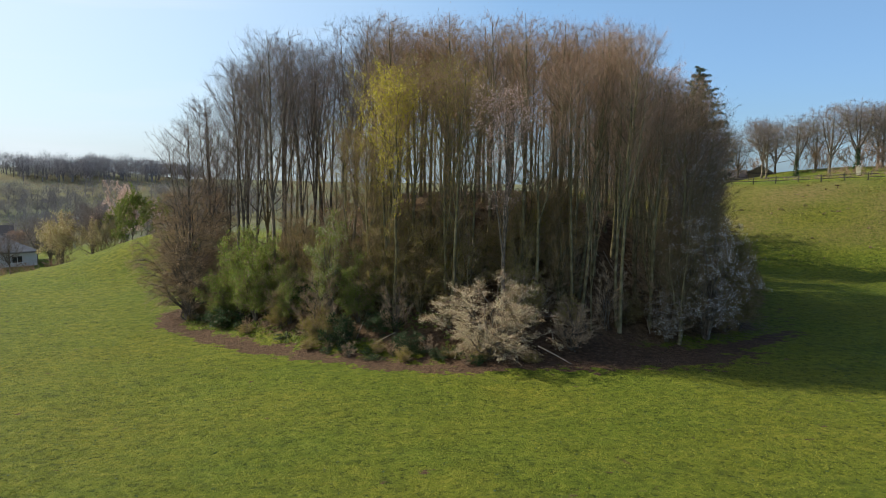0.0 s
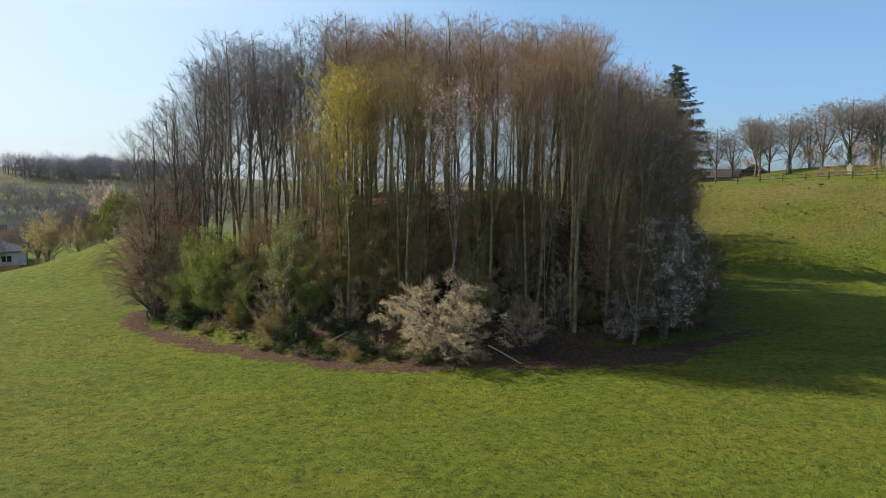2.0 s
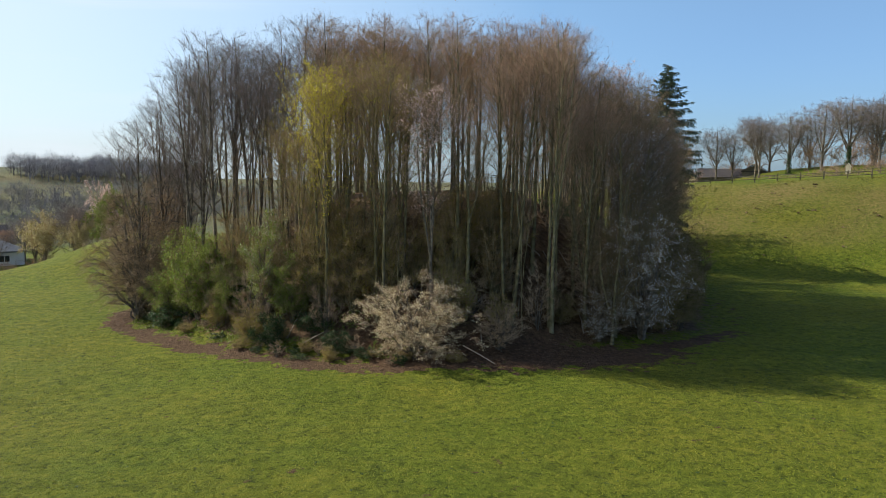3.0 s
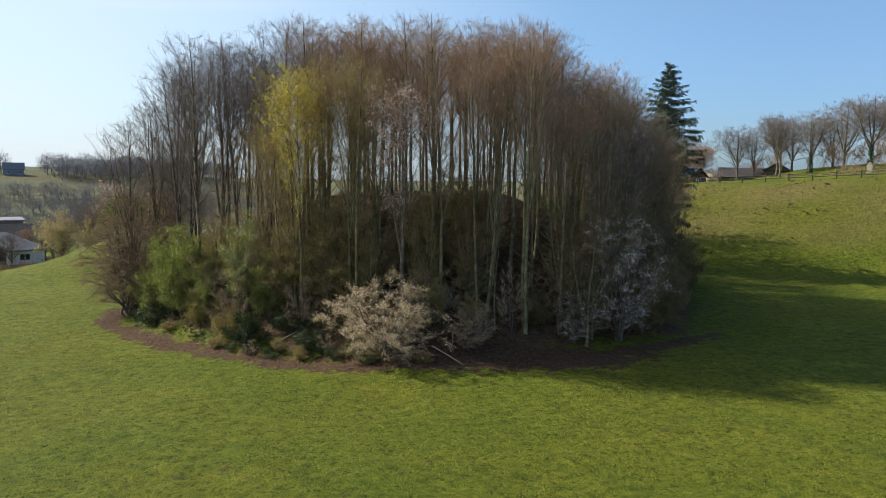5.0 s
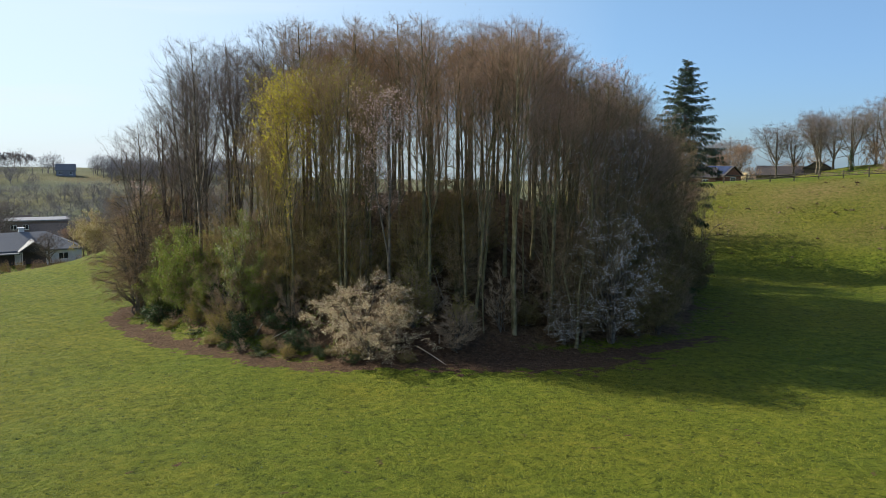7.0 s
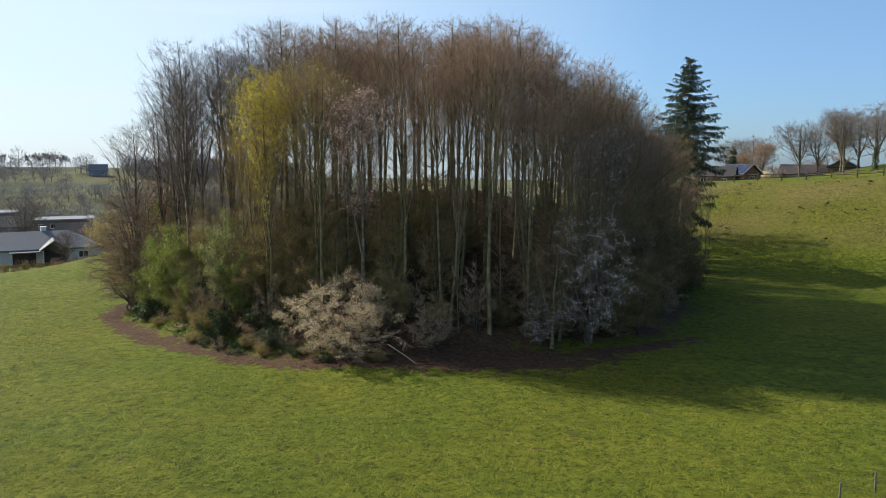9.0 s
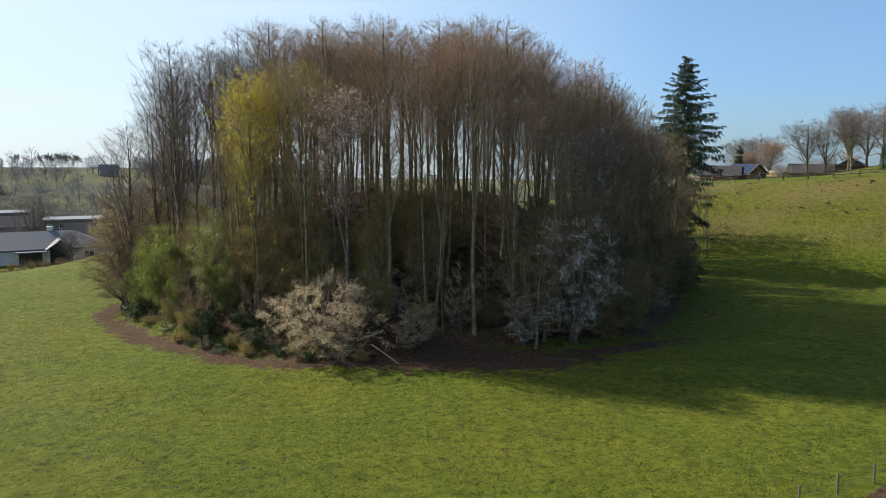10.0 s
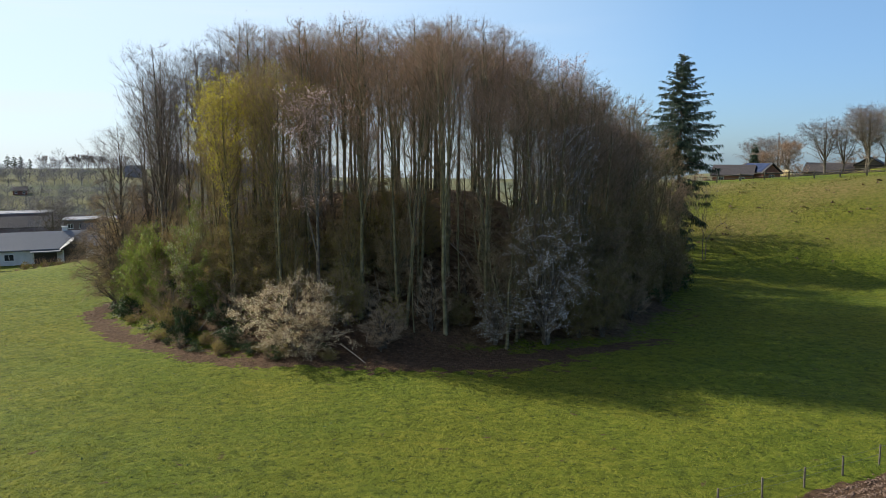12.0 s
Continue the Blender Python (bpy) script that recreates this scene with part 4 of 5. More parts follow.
for kind, x, y, turn, wide, tall in ((bloom_tree, -61.5, 119.0, 0, 0.9, 1.1), (oaks[0], -58.0, 122.0, 30, 0.6, 0.8), (oaks[1], -56.0, 118.0, 80, 0.55, 0.72),
                                     (pink_tree, -53.0, 122.0, 0, 0.9, 1.12), (green_tree, -48.8, 116.5, 0, 0.75, 1.02), (bloom_tree, -53.5, 116.5, 120, 0.6, 0.95),
                                     (oaks[2], -64.0, 124.0, 10, 0.6, 0.65), (oaks[0], -68.0, 128.0, 200, 0.6, 0.6), (oaks[1], -71.0, 121.0, 250, 0.5, 0.5),
                                     (oaks[2], -115.7, 165.7, 0, 1.0, 1.0), (oaks[0], -77.0, 140.0, 90, 0.6, 0.6), (willow, -70.0, 134.0, 0, 0.7, 0.8),
                                     (willow, -83.0, 145.0, 60, 0.7, 0.7), (bloom_tree, -131.5, 206.0, 40, 0.7, 0.85), (oaks[1], -44.0, 124.0, 20, 0.8, 0.85), (oaks[2], -38.0, 120.0, 20, 0.8, 0.8)):
    plant(kind, x, y, turn, wide, tall)
for i in range(26):
    x, y = -77 + 1.5 * i, 113 + 0.35 * i + 2 * math.sin(2 * i)
    plant(scrub, x, y, 31 * i, 0.8, 0.5 + 0.35 * math.sin(1.7 * i) ** 2)


# ---- far woods and hedges over the valley ----
def strewn(name, geo, material, places, label, category, sink=0.2):
    """Many small far things as one mesh."""
    base = np.array(geo.v)
    sizes = [len(f) for f in geo.f]
    verts, faces = [], []
    for n, (x, y, wide, tall, turn) in enumerate(places):
        c, s = math.cos(turn), math.sin(turn)
        p = np.stack([(base[:, 0] * c - base[:, 1] * s) * wide + x, (base[:, 0] * s + base[:, 1] * c) * wide + y, base[:, 2] * tall + level(x, y) - sink], 1)
        verts += p.tolist()
        k = n * len(base)
        faces += [tuple(i + k for i in f) for f in geo.f]
    me = bpy.data.meshes.new(name)
    me.from_pydata(verts, [], faces)
    me.materials.append(material)
    return tagged(new(name, me), label, category, kind="stuff")


far_rs = np.random.RandomState(9)


def uv_place(u, v):
    """u metres over the valley, v metres along it."""
    return -45 - 0.77 * u + 0.64 * v, 85 + 0.64 * u + 0.77 * v



def far_tree(seed, tall, wide, clear, limbs, twigs, fine):
    """A small far tree: trunk, limbs and a rounded crown of twigs."""
    rs = np.random.RandomState(seed)
    g = Geo()
    fork = np.array((0, 0, tall * clear))
    g.tube([np.array((0, 0, -0.3)), fork, np.array((0.2, 0.1, tall * 0.8))], [0.02 * tall, 0.014 * tall, 0.003 * tall], 4)
    for i in range(limbs):
        d = unit(np.array((math.cos(2.4 * i), math.sin(2.4 * i), rs.uniform(0.2, 1.6))))
        g.tube([fork + np.array((0, 0, 0.06 * tall * i / limbs)), fork + d * tall * rs.uniform(0.28, 0.42)], [0.008 * tall, 0.002 * tall], 3)
    middle = np.array((0, 0, tall * (0.5 + 0.5 * clear)))
    for i in range(twigs):
        d = unit(rs.normal(0, 1, 3)) * rs.uniform(0.35, 1.0) ** 0.6
        p = middle + d * np.array((wide * 0.5, wide * 0.5, tall * 0.5 * (1 - clear)))
        way = unit(d + np.array((0, 0, 0.5)) + rs.normal(0, 0.5, 3))
        g.spike(p - way * 0.06 * tall, p + way * 0.06 * tall, fine)
    return g


tall_far = far_tree(121, 15, 10.5, 0.22, 7, 170, 0.085)
low_far = far_tree(122, 3, 4.2, 0.05, 4, 75, 0.07)
places = []
for i in range(260):
    u, v = far_rs.uniform(288, 332), far_rs.uniform(78, 215)
    if 78 < v < 108 and u < 326:
        continue
    x, y = uv_place(u, v)
    places.append((x, y, far_rs.uniform(0.6, 0.95), far_rs.uniform(0.5, 0.85), far_rs.uniform(0, 6)))
for u0 in (246, 214, 186):
    for i in range(60):
        x, y = uv_place(u0 + far_rs.uniform(-5, 5), 70 + 140 * (i + far_rs.rand()) / 60)
        places.append((x, y, far_rs.uniform(0.4, 0.75), far_rs.uniform(0.3, 0.6), far_rs.uniform(0, 6)))
for u0, v0, v1, n, low in ((366, 55, 90, 7, 0.8), (300, -110, 70, 26, 0.5), (225, -120, 110, 34, 0.5), (175, -40, 120, 26, 0.55), (140, 10, 60, 12, 0.6), (120, 30, 80, 16, 0.5), (330, -60, 60, 20, 0.5), (262, -90, 70, 26, 0.5), (200, -60, 110, 26, 0.5)):
    for i in range(n):
        x, y = uv_place(u0 + far_rs.uniform(-11, 11), v0 + (v1 - v0) * (i + far_rs.rand()) / n)
        places.append((x, y, low * far_rs.uniform(0.8, 1.3), low * far_rs.uniform(0.7, 1.2), far_rs.uniform(0, 6)))
# Twig colour paled and greyed to carry the haze over the valley.
TWIG_FAR_HAZY = surface("twig_far_hazy", [(0.20, 0.185, 0.185), (0.31, 0.285, 0.28)], 0.2, 0.9, 0, vary=0.25)
for u0, v0, v1, n, low in ((352, -60, 70, 16, 0.45), (312, -120, 75, 60, 0.55), (290, -120, 75, 46, 0.5), (240, -120, 90, 60, 0.5), (212, -110, 110, 60, 0.45), (160, -60, 120, 50, 0.5)):
    for i in range(n):
        x, y = uv_place(u0 + far_rs.uniform(-5, 5), v0 + (v1 - v0) * (i + far_rs.rand()) / n)
        places.append((x, y, low * far_rs.uniform(0.8, 1.4), low * far_rs.uniform(0.7, 1.2), far_rs.uniform(0, 6)))
strewn("far_wood", tall_far, TWIG_FAR_HAZY, places, "leafless woods over the valley, twigs coloured grey for haze", "woodland")
rows = []
for u0, v0, v1, n in ((352, -130, 80, 110), (328, -130, 80, 110), (272, -120, 70, 110), (246, -120, 110, 110), (205, -100, 120, 120), (183, -40, 120, 80)):
    for i in range(n):
        x, y = uv_place(u0 + far_rs.uniform(-2.5, 2.5) + 6 * math.sin(i * 0.11), v0 + (v1 - v0) * (i + far_rs.rand()) / n)
        rows.append((x, y, far_rs.uniform(0.9, 1.6), far_rs.uniform(0.4, 1.3), far_rs.uniform(0, 6)))
strewn("far_hedge", low_far, TWIG_FAR_HAZY, rows, "field hedges over the valley, twigs coloured grey for haze", "hedge")
skyline_oak = tree("field_oak", 122, BARK, TWIG_GREY, "lone bare oak on the far skyline", tall=10, **{**OAK, "fine": 0.03, "levels": 4, "first": 0.31, "twigs": 16, "side": 6})
clump_oak = tree("field_oak", 123, BARK, TWIG_GREY, "grey bare tree in a skyline clump", group="skyline clump", tall=10, **{**OAK, "fine": 0.035, "levels": 4, "first": 0.31, "twigs": 16, "side": 6})
skyline_pine = spruce("pine", 124, 10, "dark pine on the far skyline", 3.4, 12, 0.3, 0.6)
for kind, x, y, tall, wide in ((skyline_pine, -302.8, 353.8, 0.9, 1.0), (skyline_pine, -300.5, 356.0, 0.85, 1.0), (skyline_pine, -298.0, 358.0, 0.85, 1.0), (skyline_pine, -294.8, 361.1, 0.7, 0.8),
                               (skyline_oak, -288.8, 366.3, 0.9, 1.0), (clump_oak, -278.5, 374.5, 0.9, 1.0), (clump_oak, -275.5, 377.3, 1.0, 1.1), (clump_oak, -272.0, 380.0, 0.95, 1.0),
                               (clump_oak, -268.0, 383.0, 0.9, 1.0)):
    plant(kind, x, y, x * 7, wide, tall)

# ---- buildings ----
WHITE_WALL = surface("white_render", [(0.62, 0.62, 0.6), (0.76, 0.76, 0.74)], 0.8, 0.9, 0.1, 20)
CREAM_WALL = surface("cream_render", [(0.62, 0.55, 0.4), (0.74, 0.66, 0.5)], 0.8, 0.9, 0.1, 20)
BRICK = surface("red_brick", [(0.16, 0.075, 0.05), (0.27, 0.13, 0.09)], 6.0, 0.9, 0.3, 30)
# Brown brick of the valley buildings, greyed to lilac with painted haze.
BRICK_HAZED = surface("hazed_brown_brick", [(0.15, 0.115, 0.108), (0.23, 0.175, 0.165)], 6.0, 0.9, 0.3, 30)
SLATE = surface("grey_tile", [(0.13, 0.14, 0.15), (0.2, 0.21, 0.22)], 5.0, 0.6, 0.4, 25)
DARK_TILE = surface("dark_tile", [(0.045, 0.04, 0.04), (0.085, 0.075, 0.07)], 5.0, 0.7, 0.4, 25)
PALE_ROOF = surface("pale_roof", [(0.20, 0.205, 0.225), (0.27, 0.275, 0.295)], 0.5, 0.7, 0.1, 10)
GLASS = surface("dark_glass", [(0.02, 0.025, 0.03), (0.04, 0.045, 0.05)], 1.0, 0.12, 0)
SKYLIGHT = surface("skylight", [(0.55, 0.6, 0.65), (0.7, 0.74, 0.78)], 1.0, 0.25, 0)
SOLAR = surface("solar_panel", [(0.02, 0.03, 0.07), (0.035, 0.05, 0.1)], 1.0, 0.15, 0)
TIMBER = surface("weathered_timber", [(0.10, 0.085, 0.06), (0.2, 0.17, 0.125)], 5.0, 0.9, 0.4, 30)
WHITE_TRIM = surface("white_trim", [(0.7, 0.7, 0.68), (0.8, 0.8, 0.78)], 2.0, 0.6, 0)


def window(parent, x, z, w, h, y=0.0, frame_material=None):
    """A window in a front wall: its frame stands proud, with the pane and sill under it."""
    t = 0.09
    g = Geo().box(x - w / 2, x + w / 2, y - 0.05, y + 0.02, z, z + t).box(x - w / 2, x + w / 2, y - 0.05, y + 0.02, z + h - t, z + h)
    g.box(x - w / 2, x - w / 2 + t, y - 0.05, y + 0.02, z + t, z + h - t).box(x + w / 2 - t, x + w / 2, y - 0.05, y + 0.02, z + t, z + h - t)
    if w > 1.1:
        g.box(x - t / 2, x + t / 2, y - 0.05, y + 0.02, z + t, z + h - t)
    ob = part("window", g, frame_material or WHITE_TRIM, parent)
    part("pane", Geo().box(x - w / 2 + t, x + w / 2 - t, y - 0.02, y + 0.01, z + t, z + h - t), GLASS, ob)
    part("sill", Geo().box(x - w / 2 - 0.1, x + w / 2 + 0.1, y - 0.14, y + 0.01, z - 0.08, z - 0.01), frame_material or WHITE_TRIM, ob)
    return ob


def building(name, label, x, y, turn, w, d, h, rise, roof, wall_material, roof_material, windows=(), over=0.4, sink=0.4, category="house", panes=None):
    """A house with its front along local x at y = 0, the roof gabled (ridge along x or y), hipped or flat."""
    root = tagged(new(name), label, category)
    root.matrix_basis = pose(x, y, min(level(x, y), level(x + math.cos(radians(turn)) * w / 2, y + math.sin(radians(turn)) * w / 2)), 0, 0, turn)
    wall = Geo().box(-w / 2, w / 2, 0, d, -sink - 1.0, h)
    if roof == "along":
        for sx in (-1, 1):
            wall.face((sx * w / 2, 0, h), (sx * w / 2, d, h), (sx * w / 2, d / 2, h + rise - 0.15))
    if roof == "across":
        for yy in (0, d):
            wall.face((-w / 2, yy, h), (w / 2, yy, h), (0, yy, h + rise - 0.15))
    body = part("wall", wall, wall_material, root)
    g = Geo()
    a, b, c, e, t = -w / 2 - over, w / 2 + over, -over, d + over, 0.18
    hh = h - 0.12
    for lift in (0.0, t):
        z0, z1 = hh + lift, h + rise + lift
        if roof == "along":
            g.face((a, c, z0), (b, c, z0), (b, d / 2, z1), (a, d / 2, z1)).face((a, d / 2, z1), (b, d / 2, z1), (b, e, z0), (a, e, z0))
        elif roof == "across":
            g.face((a, c, z0), (0, c, z1), (0, e, z1), (a, e, z0)).face((0, c, z1), (b, c, z0), (b, e, z0), (0, e, z1))
        elif roof == "hip":
            p, q = (a + d * 0.55, d / 2, z1), (b - d * 0.55, d / 2, z1)
            g.face((a, c, z0), (b, c, z0), q, p).face((b, e, z0), (a, e, z0), p, q).face((b, c, z0), (b, e, z0), q).face((a, e, z0), (a, c, z0), p)
    if roof == "flat":
        g.box(a, b, c, e, h, h + 0.35)
    else:
        g.box(a, b, c - 0.04, c, hh - 0.08, hh + t).box(a, b, e, e + 0.04, hh - 0.08, hh + t)
        if roof == "across":
            for yy in (c, e):
                g.face((a, yy, hh), (0, yy, h + rise), (0, yy, h + rise + t), (a, yy, hh + t)).face((b, yy, hh), (0, yy, h + rise), (0, yy, h + rise + t), (b, yy, hh + t))
    part("roof", g, roof_material, root)
    for wx, wz, ww, wh in windows:
        window(root, wx, wz, ww, wh)
    return root


# white bungalow below the knoll
home = building("bungalow", "white rendered bungalow with a hipped grey tile roof", -86.1, 127.3, 42, 29, 11, 2.8, 2.9, "hip", WHITE_WALL, SLATE,
                [(-12.0, 0.8, 1.9, 1.3), (-8.7, 0.8, 1.9, 1.3), (-5.5, 0.8, 1.7, 1.3), (11.2, 0.8, 1.8, 1.3)])
PX = 3.4
porch = Geo().face((PX + 2.6, -2.4, 4.55), (PX + 5.2, -2.4, 2.65), (PX + 5.2, 3.4, 2.65), (PX + 2.6, 5.4, 4.55)).face((PX + 2.6, -2.4, 4.55), (PX, -2.4, 2.65), (PX, 3.4, 2.65), (PX + 2.6, 5.4, 4.55))
porch.face((PX + 2.6, -2.4, 4.75), (PX + 5.3, -2.4, 2.78), (PX + 5.3, 3.4, 2.78), (PX + 2.6, 5.4, 4.75)).face((PX + 2.6, -2.4, 4.75), (PX - 0.1, -2.4, 2.78), (PX - 0.1, 3.4, 2.78), (PX + 2.6, 5.4, 4.75))
part("porch_roof", porch, SLATE, home)
# The box below the gable is a dark sheet for the recess's shade.
part("porch_gable", Geo().face((PX + 0.4, -1.8, 2.7), (PX + 4.8, -1.8, 2.7), (PX + 2.6, -1.8, 4.4)).box(PX + 0.5, PX + 4.7, -0.05, -0.02, 0, 2.6), DARK_TILE, home, "dark boarded gable, and a dark panel painting the recess's shade")
for px in (PX + 0.4, PX + 4.6):
    part("post", Geo().box(px, px + 0.2, -2.2, -2.0, -0.8, 2.7), WHITE_TRIM, home)
part("canopy", Geo().box(PX - 5.2, PX + 0.2, -2.4, -0.05, 2.35, 2.55), SLATE, home)
part("canopy_post", Geo().box(PX - 5.1, PX - 4.95, -2.3, -2.15, -0.8, 2.35), WHITE_TRIM, home)
# Flat dark sheet on the wall stands in for the shaded opening.
part("opening_shade", Geo().box(PX - 4.6, PX - 0.6, -0.05, -0.02, 0, 2.2), DARK_TILE, home, "dark panel painting the shade of the opening under the canopy")
part("chimney", Geo().box(4.2, 5.2, 5.6, 6.5, 3.8, 6.6).box(4.12, 5.28, 5.52, 6.58, 6.6, 6.75), WHITE_WALL, home)
for px in (-11.4, -8.6):
    g = Geo()
    g.face((px - 0.7, 1.6, 3.95), (px + 0.7, 1.6, 3.95), (px + 0.7, 2.9, 4.55), (px - 0.7, 2.9, 4.55))
    part("skylight", g, SKYLIGHT, home)
for i in range(15):
    q = i / 14
    plant(dark_bush, -88.0 + 15.5 * q, 108.5 + 6.0 * q, 70 * i, 0.34, 0.42)
for px, py in ((-82.0, 118.5), (-79.5, 120.5), (-86.0, 116.0), (-77.5, 122.0)):
    plant(olive_bush, px, py, 9 * px, 0.45, 0.5)

flats_windows = [(-5.8 + 2.9 * i, 1.0 + 2.7 * j, 1.4, 1.3) for i in range(5) for j in range(3)]
building("apartment_block", "brown brick apartment block of three storeys with a flat roof", -121.7, 188.5, 37, 15, 11, 8.6, 0.4, "flat", BRICK_HAZED, PALE_ROOF, flats_windows, category="building")
building("gable_house", "brick house with a dark tiled roof", -101.0, 165.0, 34, 9, 9, 3.4, 3.2, "along", BRICK, DARK_TILE, [(-1.5, 1.2, 1.2, 1.3), (1.5, 1.2, 1.2, 1.3)])
building("long_building", "long low brick building with a pale flat roof", -194.0, 210.0, 40, 62, 14, 5.5, 0.4, "flat", BRICK_HAZED, PALE_ROOF, [(-26 + 4.0 * i, 1.4, 2.2, 1.5) for i in range(14)], category="building")
building("terrace_house", "brown brick terraced house with a dark tiled roof", -150.0, 203.0, 40, 26, 10, 5.2, 3.0, "along", BRICK_HAZED, DARK_TILE, [(-11 + 3.2 * i, 1.2, 1.3, 1.3) for i in range(8)])
# Walls take the roof grey so that their colour carries the haze.
building("hill_house", "hillside house, walls coloured grey for haze, with a steep slate roof", -226.5, 357.4, 33, 9, 7, 3.0, 3.2, "along", PALE_ROOF, SLATE, [(-2.5, 1.0, 1.3, 1.2), (2.5, 1.0, 1.3, 1.2)])
building("hill_cottage", "small brick cottage on the far hillside", -228.0, 279.0, 40, 5.5, 5, 1.9, 1.6, "along", BRICK, DARK_TILE, [(-1.5, 0.7, 0.9, 0.9), (1.5, 0.7, 0.9, 0.9)])

# farm buildings on the plateau
barn = building("barn", "low dark barn with pale roof lights", 75.6, 201.0, -22, 11.5, 10, 0.9, 2.2, "along", TIMBER, DARK_TILE, [], category="barn")
for i in range(6):
    g = Geo()
    px = -5.0 + 1.6 * i
    g.face((px, 0.9, 1.45), (px + 0.5, 0.9, 1.45), (px + 0.5, 3.8, 2.70), (px, 3.8, 2.70))
    part("roof_light", g, PALE_ROOF, barn)
building("barn_wing", "dark timber barn wing with a low gable", 83.2, 197.4, -22, 6, 9, 0.9, 1.9, "across", TIMBER, DARK_TILE, [], category="barn")
farm = building("brick_house", "red brick bungalow with a brown tiled roof", 49.0, 172.6, -14, 8, 8, 2.4, 2.0, "along", BRICK, DARK_TILE, [(-2.2, 0.9, 1.2, 1.1), (2.0, 0.9, 1.2, 1.1)])
farm_two = building("brick_house", "red brick house wing with blue solar panels on its roof", 57.0, 173.0, 30, 4.6, 8, 2.4, 1.9, "across", BRICK, DARK_TILE, [(0.0, 0.9, 1.4, 1.1)])
g = Geo()
g.face((-2.5, 0.2, 2.66), (-0.2, 0.2, 4.42), (-0.2, 7.6, 4.42), (-2.5, 7.6, 2.66))
part("solar_panel", g, SOLAR, farm_two)
building("cream_house", "small cream gabled outbuilding among shrubs", 84.8, 153.6, -30, 0.9, 1.3, 1.4, 0.6, "across", CREAM_WALL, CREAM_WALL, [], over=0.05)


# ---- fences ----
def rail_fence(name, label, points, tall, rails, post_half=0.07):
    root = tagged(new(name), label, "fence")
    root.matrix_basis = pose(points[0][0], points[0][1], level(*points[0]))
    ox, oy, oz = root.matrix_basis.translation
    spots = []
    for x, y in points:
        z = level(x, y)
        spots.append(np.array((x - ox, y - oy, z - oz)))
    rs = np.random.RandomState(len(points))
    for p in spots:
        g = Geo()
        tilt = rs.normal(0, 0.03, 2)
        g.tube([p + np.array((0, 0, -0.3)), p + np.array((tilt[0], tilt[1], tall))], [post_half, post_half * 0.9], 6)
        part("post", g, TIMBER, root)
    for h, r in rails:
        for p, q in zip(spots, spots[1:]):
            g = Geo()
            g.tube([p + np.array((0, 0, h)), (p + q) / 2 + np.array((0, 0, h - 0.02)), q + np.array((0, 0, h))], [r] * 3, 4)
            part("rail" if r > 0.02 else "wire", g, TIMBER if r > 0.02 else SLATE, root)
    return root


rail_fence("rail_fence", "weathered wooden post and rail fence along the bank top", [(x, (125.8 - 0.24 * x) / 0.97) for x in np.arange(36.0, 96.0, 3.15)], 1.2, [(0.45, 0.05), (0.95, 0.05)], 0.1)
rail_fence("paddock_fence", "second wooden rail fence across the plateau paddock", [(x, 146.0 - 0.3 * (x - 60)) for x in np.arange(56.0, 100.0, 3.4)], 1.2, [(0.5, 0.05), (1.0, 0.05)], 0.09)
rail_fence("wire_fence", "round wooden posts with thin wire beside the ploughed field", [(29.45 + 1.73 * i, 29.5 + 1.46 * i) for i in range(-1, 8)], 0.82, [(0.45, 0.005), (0.75, 0.005)], 0.042)
for x, y, tall in ((12.7, 53.1, 1.3), (10.4, 53.2, 1.3)):
    g = Geo()
    g.tube([np.array((0, 0, -0.3)), np.array((0.02, 0, tall * 0.5)), np.array((0.05, 0.03, tall))], [0.05, 0.05, 0.045], 7)
    ob = new("fence_post", g.mesh("fence_post", TIMBER))
    ob.matrix_basis = pose(x, y, level(x, y))
    tagged(ob, "old grey wooden fence post at the wood's edge", "post", "old posts")
for i in range(22):
    plant(scrub, 80.0 + 1.1 * i, 158.0 - 0.55 * i + 1.5 * math.sin(2.3 * i), 61 * i, 0.8, 0.5 + 0.25 * math.sin(1.3 * i) ** 2)
hedge_x = np.arange(60, 110, 1.5)
for i, x in enumerate(hedge_x):
    plant(scrub, x, 140.5 - 0.3 * (x - 60), 47 * i, 0.42, 0.3)

# ---- fallen wood ----
def pole(name, label, points, r0, r1, group=""):
    g = Geo()
    base = np.array(points[0], float)
    pts = [np.array(p, float) - base for p in points]
    n = len(pts)
    g.tube(pts, [r0 + (r1 - r0) * i / (n - 1) for i in range(n)], 7)
    ob = new(name, g.mesh(name, PALE_WOOD, True))
    ob.matrix_basis = pose(*base)
    return tagged(ob, label, "branch", group)


PALE_WOOD = surface("pale_dead_wood", [(0.22, 0.18, 0.13), (0.38, 0.32, 0.24)], 6.0, 0.9, 0.4, 30)
pole("fallen_branch", "pale bare pole leaning on the earth bank", [(8.5, 47.2, level(8.5, 47.2)), (7.5, 47.7, level(7.5, 47.7) + 0.42), (6.4, 48.2, level(6.4, 48.2) + 0.75)], 0.032, 0.05)
log_rs = np.random.RandomState(4)
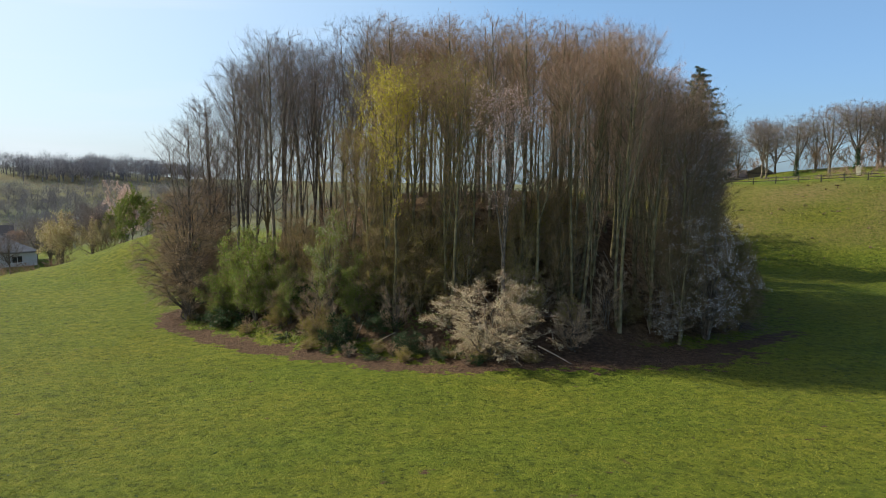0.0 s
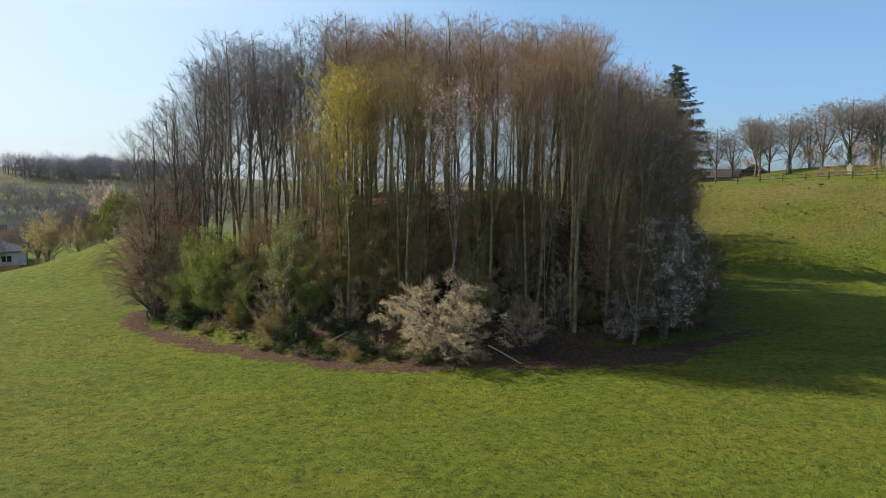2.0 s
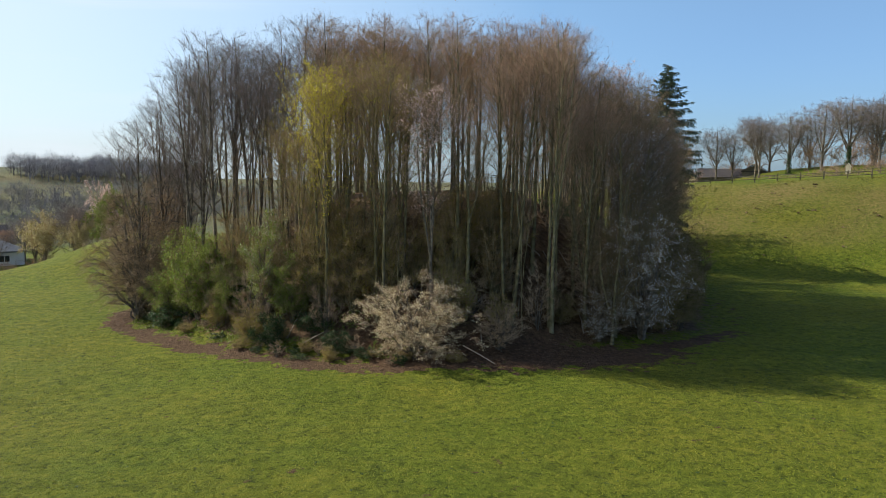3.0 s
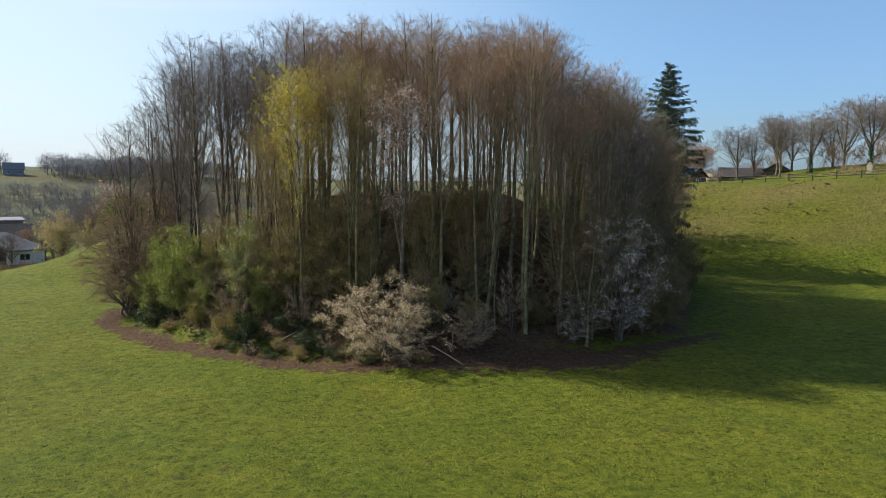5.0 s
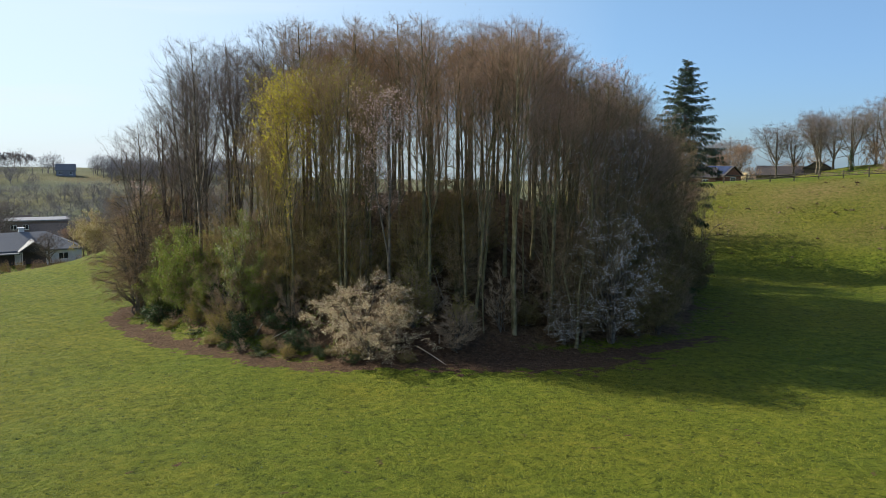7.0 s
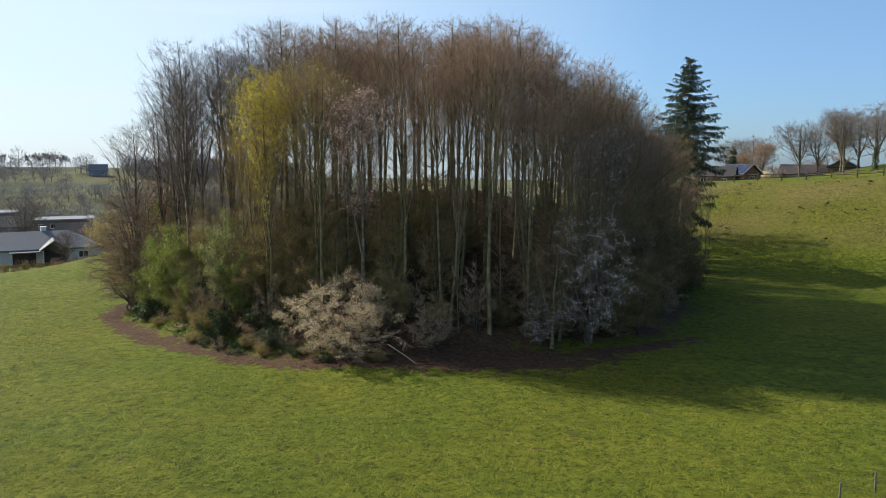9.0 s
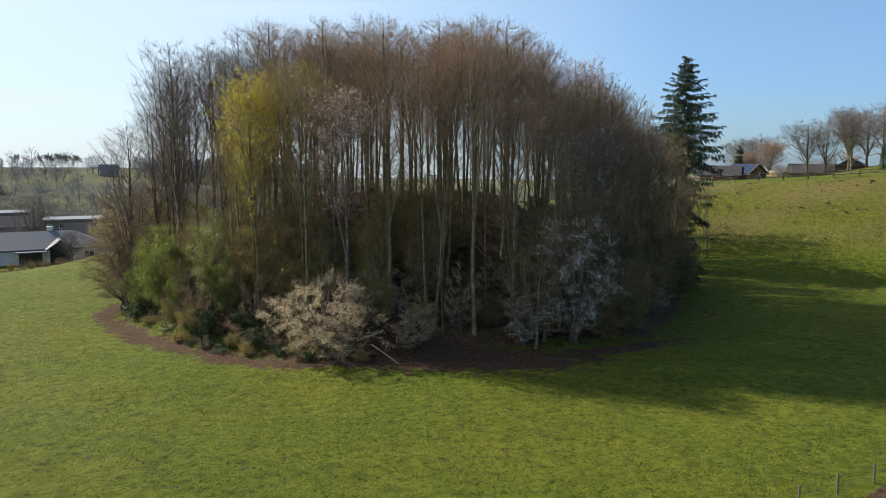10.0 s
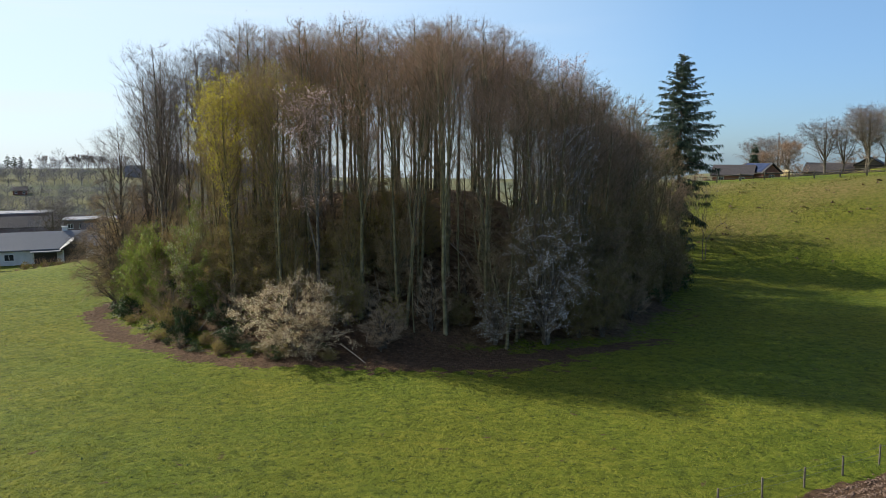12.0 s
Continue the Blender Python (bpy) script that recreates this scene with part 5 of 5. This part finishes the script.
for i in range(26):
    a, k = log_rs.uniform(-0.7, 1.0), log_rs.uniform(0.5, 0.86)
    x, y = MOUND_X + MOUND_RX * k * math.sin(a), MOUND_Y - MOUND_RY * k * math.cos(a)
    w, ln = log_rs.uniform(0, 3.14), log_rs.uniform(1.2, 3.4)
    x2, y2 = x + ln * math.cos(w), y + 0.6 * ln * math.sin(w)
    pole("fallen_branch", "pale dead branch lying in the undergrowth", [(x, y, level(x, y) + 0.05), ((x + x2) / 2, (y + y2) / 2, level((x + x2) / 2, (y + y2) / 2) + 0.45), (x2, y2, level(x2, y2) + log_rs.uniform(0.3, 1.5))], 0.05, 0.025, "dead branches")


# ---- grass, leaf litter and clods ----
def strew_quads(name, material, spots, size, rise, label, category, seed, blades=4):
    rs = np.random.RandomState(seed)
    n = len(spots) * blades
    at = np.repeat(np.array(spots), blades, 0)
    az = rs.uniform(0, 2 * math.pi, n)
    out = np.stack([np.cos(az), np.sin(az), np.zeros(n)], 1)
    across = np.stack([-np.sin(az), np.cos(az), np.zeros(n)], 1)
    k = (size * rs.uniform(0.5, 1.5, n))[:, None]
    p = at + np.concatenate([rs.normal(0, size * 0.5, (n, 2)), np.zeros((n, 1))], 1)
    up = np.array((0, 0, 1.0)) * (rise * rs.uniform(0.5, 1.4, n))[:, None]
    v = np.stack([p - across * k * 0.3, p + across * k * 0.3, p + out * k * 0.6 + up], 1).reshape(-1, 3)
    f = np.arange(3 * n).reshape(-1, 3)
    me = bpy.data.meshes.new(name)
    me.from_pydata(v.tolist(), [], f.tolist())
    me.materials.append(material)
    return tagged(new(name, me), label, category, kind="stuff")


SOIL = surface("ploughed_soil", [(0.16, 0.105, 0.072), (0.27, 0.185, 0.13)], 3.0, 0.95, 0.5, 20, vary=0.25)
DRY_BLADE = surface("dry_grass", [(0.13, 0.14, 0.025), (0.25, 0.215, 0.06)], 0.3, 0.8, 0, vary=0.3, through_light=0.25)
tuft_rs = np.random.RandomState(21)
xs = tuft_rs.uniform(-52, 62, 190000)
ys = 17 + 55 * tuft_rs.rand(190000) ** 1.4
keep = (ring(xs, ys) > 1.03) & (0.643 * (xs - 31.0) - 0.766 * (ys - 30.8) < 0.6) & (np.abs(xs - 12) < 1.1 * ys)
xs, ys = xs[keep], ys[keep]
patch = np.sin(0.9 * xs + 1.3 * np.sin(0.7 * ys)) * np.sin(1.1 * ys + 0.8 * np.sin(0.6 * xs)) + tuft_rs.normal(0, 0.5, len(xs))
keep = patch > -0.5
xs, ys = xs[keep], ys[keep]
strew_quads("grass_tufts", BLADE, np.stack([xs, ys, height(xs, ys) - 0.01], 1), 0.06, 0.042, "short grazed grass tufts of the pasture", "grass", 22, 3)
tx, ty = tuft_rs.uniform(-40, 54, 1500), tuft_rs.uniform(20, 66, 1500)
keep = (ring(tx, ty) > 1.04) & (0.643 * (tx - 31.0) - 0.766 * (ty - 30.8) < 0.3)
tx, ty = tx[keep], ty[keep]
strew_quads("dark_tussocks", LEAF_DARK, np.stack([tx, ty, height(tx, ty) - 0.01], 1), 0.075, 0.05, "dark rank grass and dung tufts in the pasture", "grass", 23, 9)
kx, ky = tuft_rs.uniform(24, 90, 16000), tuft_rs.uniform(82, 126, 16000)
ks = 0.24 * kx + 0.97 * ky
keep = (ks > 101) & (ks < 126) & (np.sin(0.5 * kx + 2 * np.sin(0.31 * ky)) + np.sin(0.9 * ky + 1.3 * np.sin(0.4 * kx)) + tuft_rs.normal(0, 0.6, 16000) > 0.7)
kx, ky = kx[keep], ky[keep]
strew_quads("bank_tufts", DRY_BLADE, np.stack([kx, ky, height(kx, ky) - 0.01], 1), 0.22, 0.1, "rough tussocks and dry patches on the grassy bank", "grass", 26, 3)
mx, my = tuft_rs.uniform(30, 80, 200), tuft_rs.uniform(96, 120, 200)
ms = 0.24 * mx + 0.97 * my
keep = (ms > 104) & (ms < 124)
mx, my = mx[keep][:60], my[keep][:60]
strew_quads("bank_molehills", LITTER, np.stack([mx, my, height(mx, my)], 1), 0.35, 0.22, "small brown molehills on the bank", "soil", 27, 8)
ex, ey = tuft_rs.uniform(-30, 34, 26000), tuft_rs.uniform(43, 98, 26000)
keep = ring(ex, ey) + path_shift(np.arctan2(ex - MOUND_X, MOUND_Y - ey)) < 0.95
ex, ey = ex[keep], ey[keep]
strew_quads("leaf_litter", LITTER, np.stack([ex, ey, height(ex, ey) + 0.02], 1), 0.2, 0.03, "dead brown leaves on the wood floor", "leaf litter", 24, 3)
bx, by = tuft_rs.uniform(-27, 12, 16000), tuft_rs.uniform(43, 75, 16000)
br = ring(bx, by)
keep = (br + path_shift(np.arctan2(bx - MOUND_X, MOUND_Y - by)) < 0.95) & (br > 0.5) & (bx < 6) & (np.sin(0.8 * bx) * np.sin(0.9 * by + 1) > 0.05)
bx, by = bx[keep], by[keep]
strew_quads("ground_ivy", LEAF_GREEN, np.stack([bx, by, height(bx, by)], 1), 0.2, 0.16, "low green nettles and ivy on the wood floor", "undergrowth", 25, 5)
clod = Geo()
ck = [np.array(p, float) for p in ((1, 0, 0.1), (0.2, 0.9, 0), (-0.9, 0.3, 0.1), (-0.4, -0.8, 0), (0.1, 0, 0.75), (0, 0, -0.4))]
for i in range(4):
    clod.face(ck[i], ck[(i + 1) % 4], ck[4])
PATH_SOIL = surface("trodden_soil", [(0.075, 0.046, 0.028), (0.15, 0.094, 0.057)], 3.0, 0.95, 0.5, 20, vary=0.25)
clods, path_clods = [], []
for i in range(11000):
    a, b = tuft_rs.uniform(-7, 13), 0.6 + 6.5 * tuft_rs.rand()
    b = round(b / 0.42) * 0.42 + tuft_rs.normal(0, 0.08)
    k = tuft_rs.uniform(0.025, 0.065)
    clods.append((31.0 + 0.766 * a + 0.643 * b, 30.8 + 0.643 * a - 0.766 * b, k, k, tuft_rs.uniform(0, 6)))
for i in range(1500):
    a = -1.75 + 2.6 * tuft_rs.rand()
    r = 0.995 - float(path_shift(a)) + tuft_rs.normal(0, 0.022)
    k = tuft_rs.uniform(0.04, 0.13)
    path_clods.append((MOUND_X + MOUND_RX * r * math.sin(a), MOUND_Y - MOUND_RY * r * math.cos(a), k, k * 0.6, tuft_rs.uniform(0, 6)))
strewn("soil_clods", clod, SOIL, clods, "rough pale soil clods of the ploughed field", "soil", 0.0)
strewn("path_clods", clod, PATH_SOIL, path_clods, "dark trodden clods on the cattle path", "soil", 0.0)
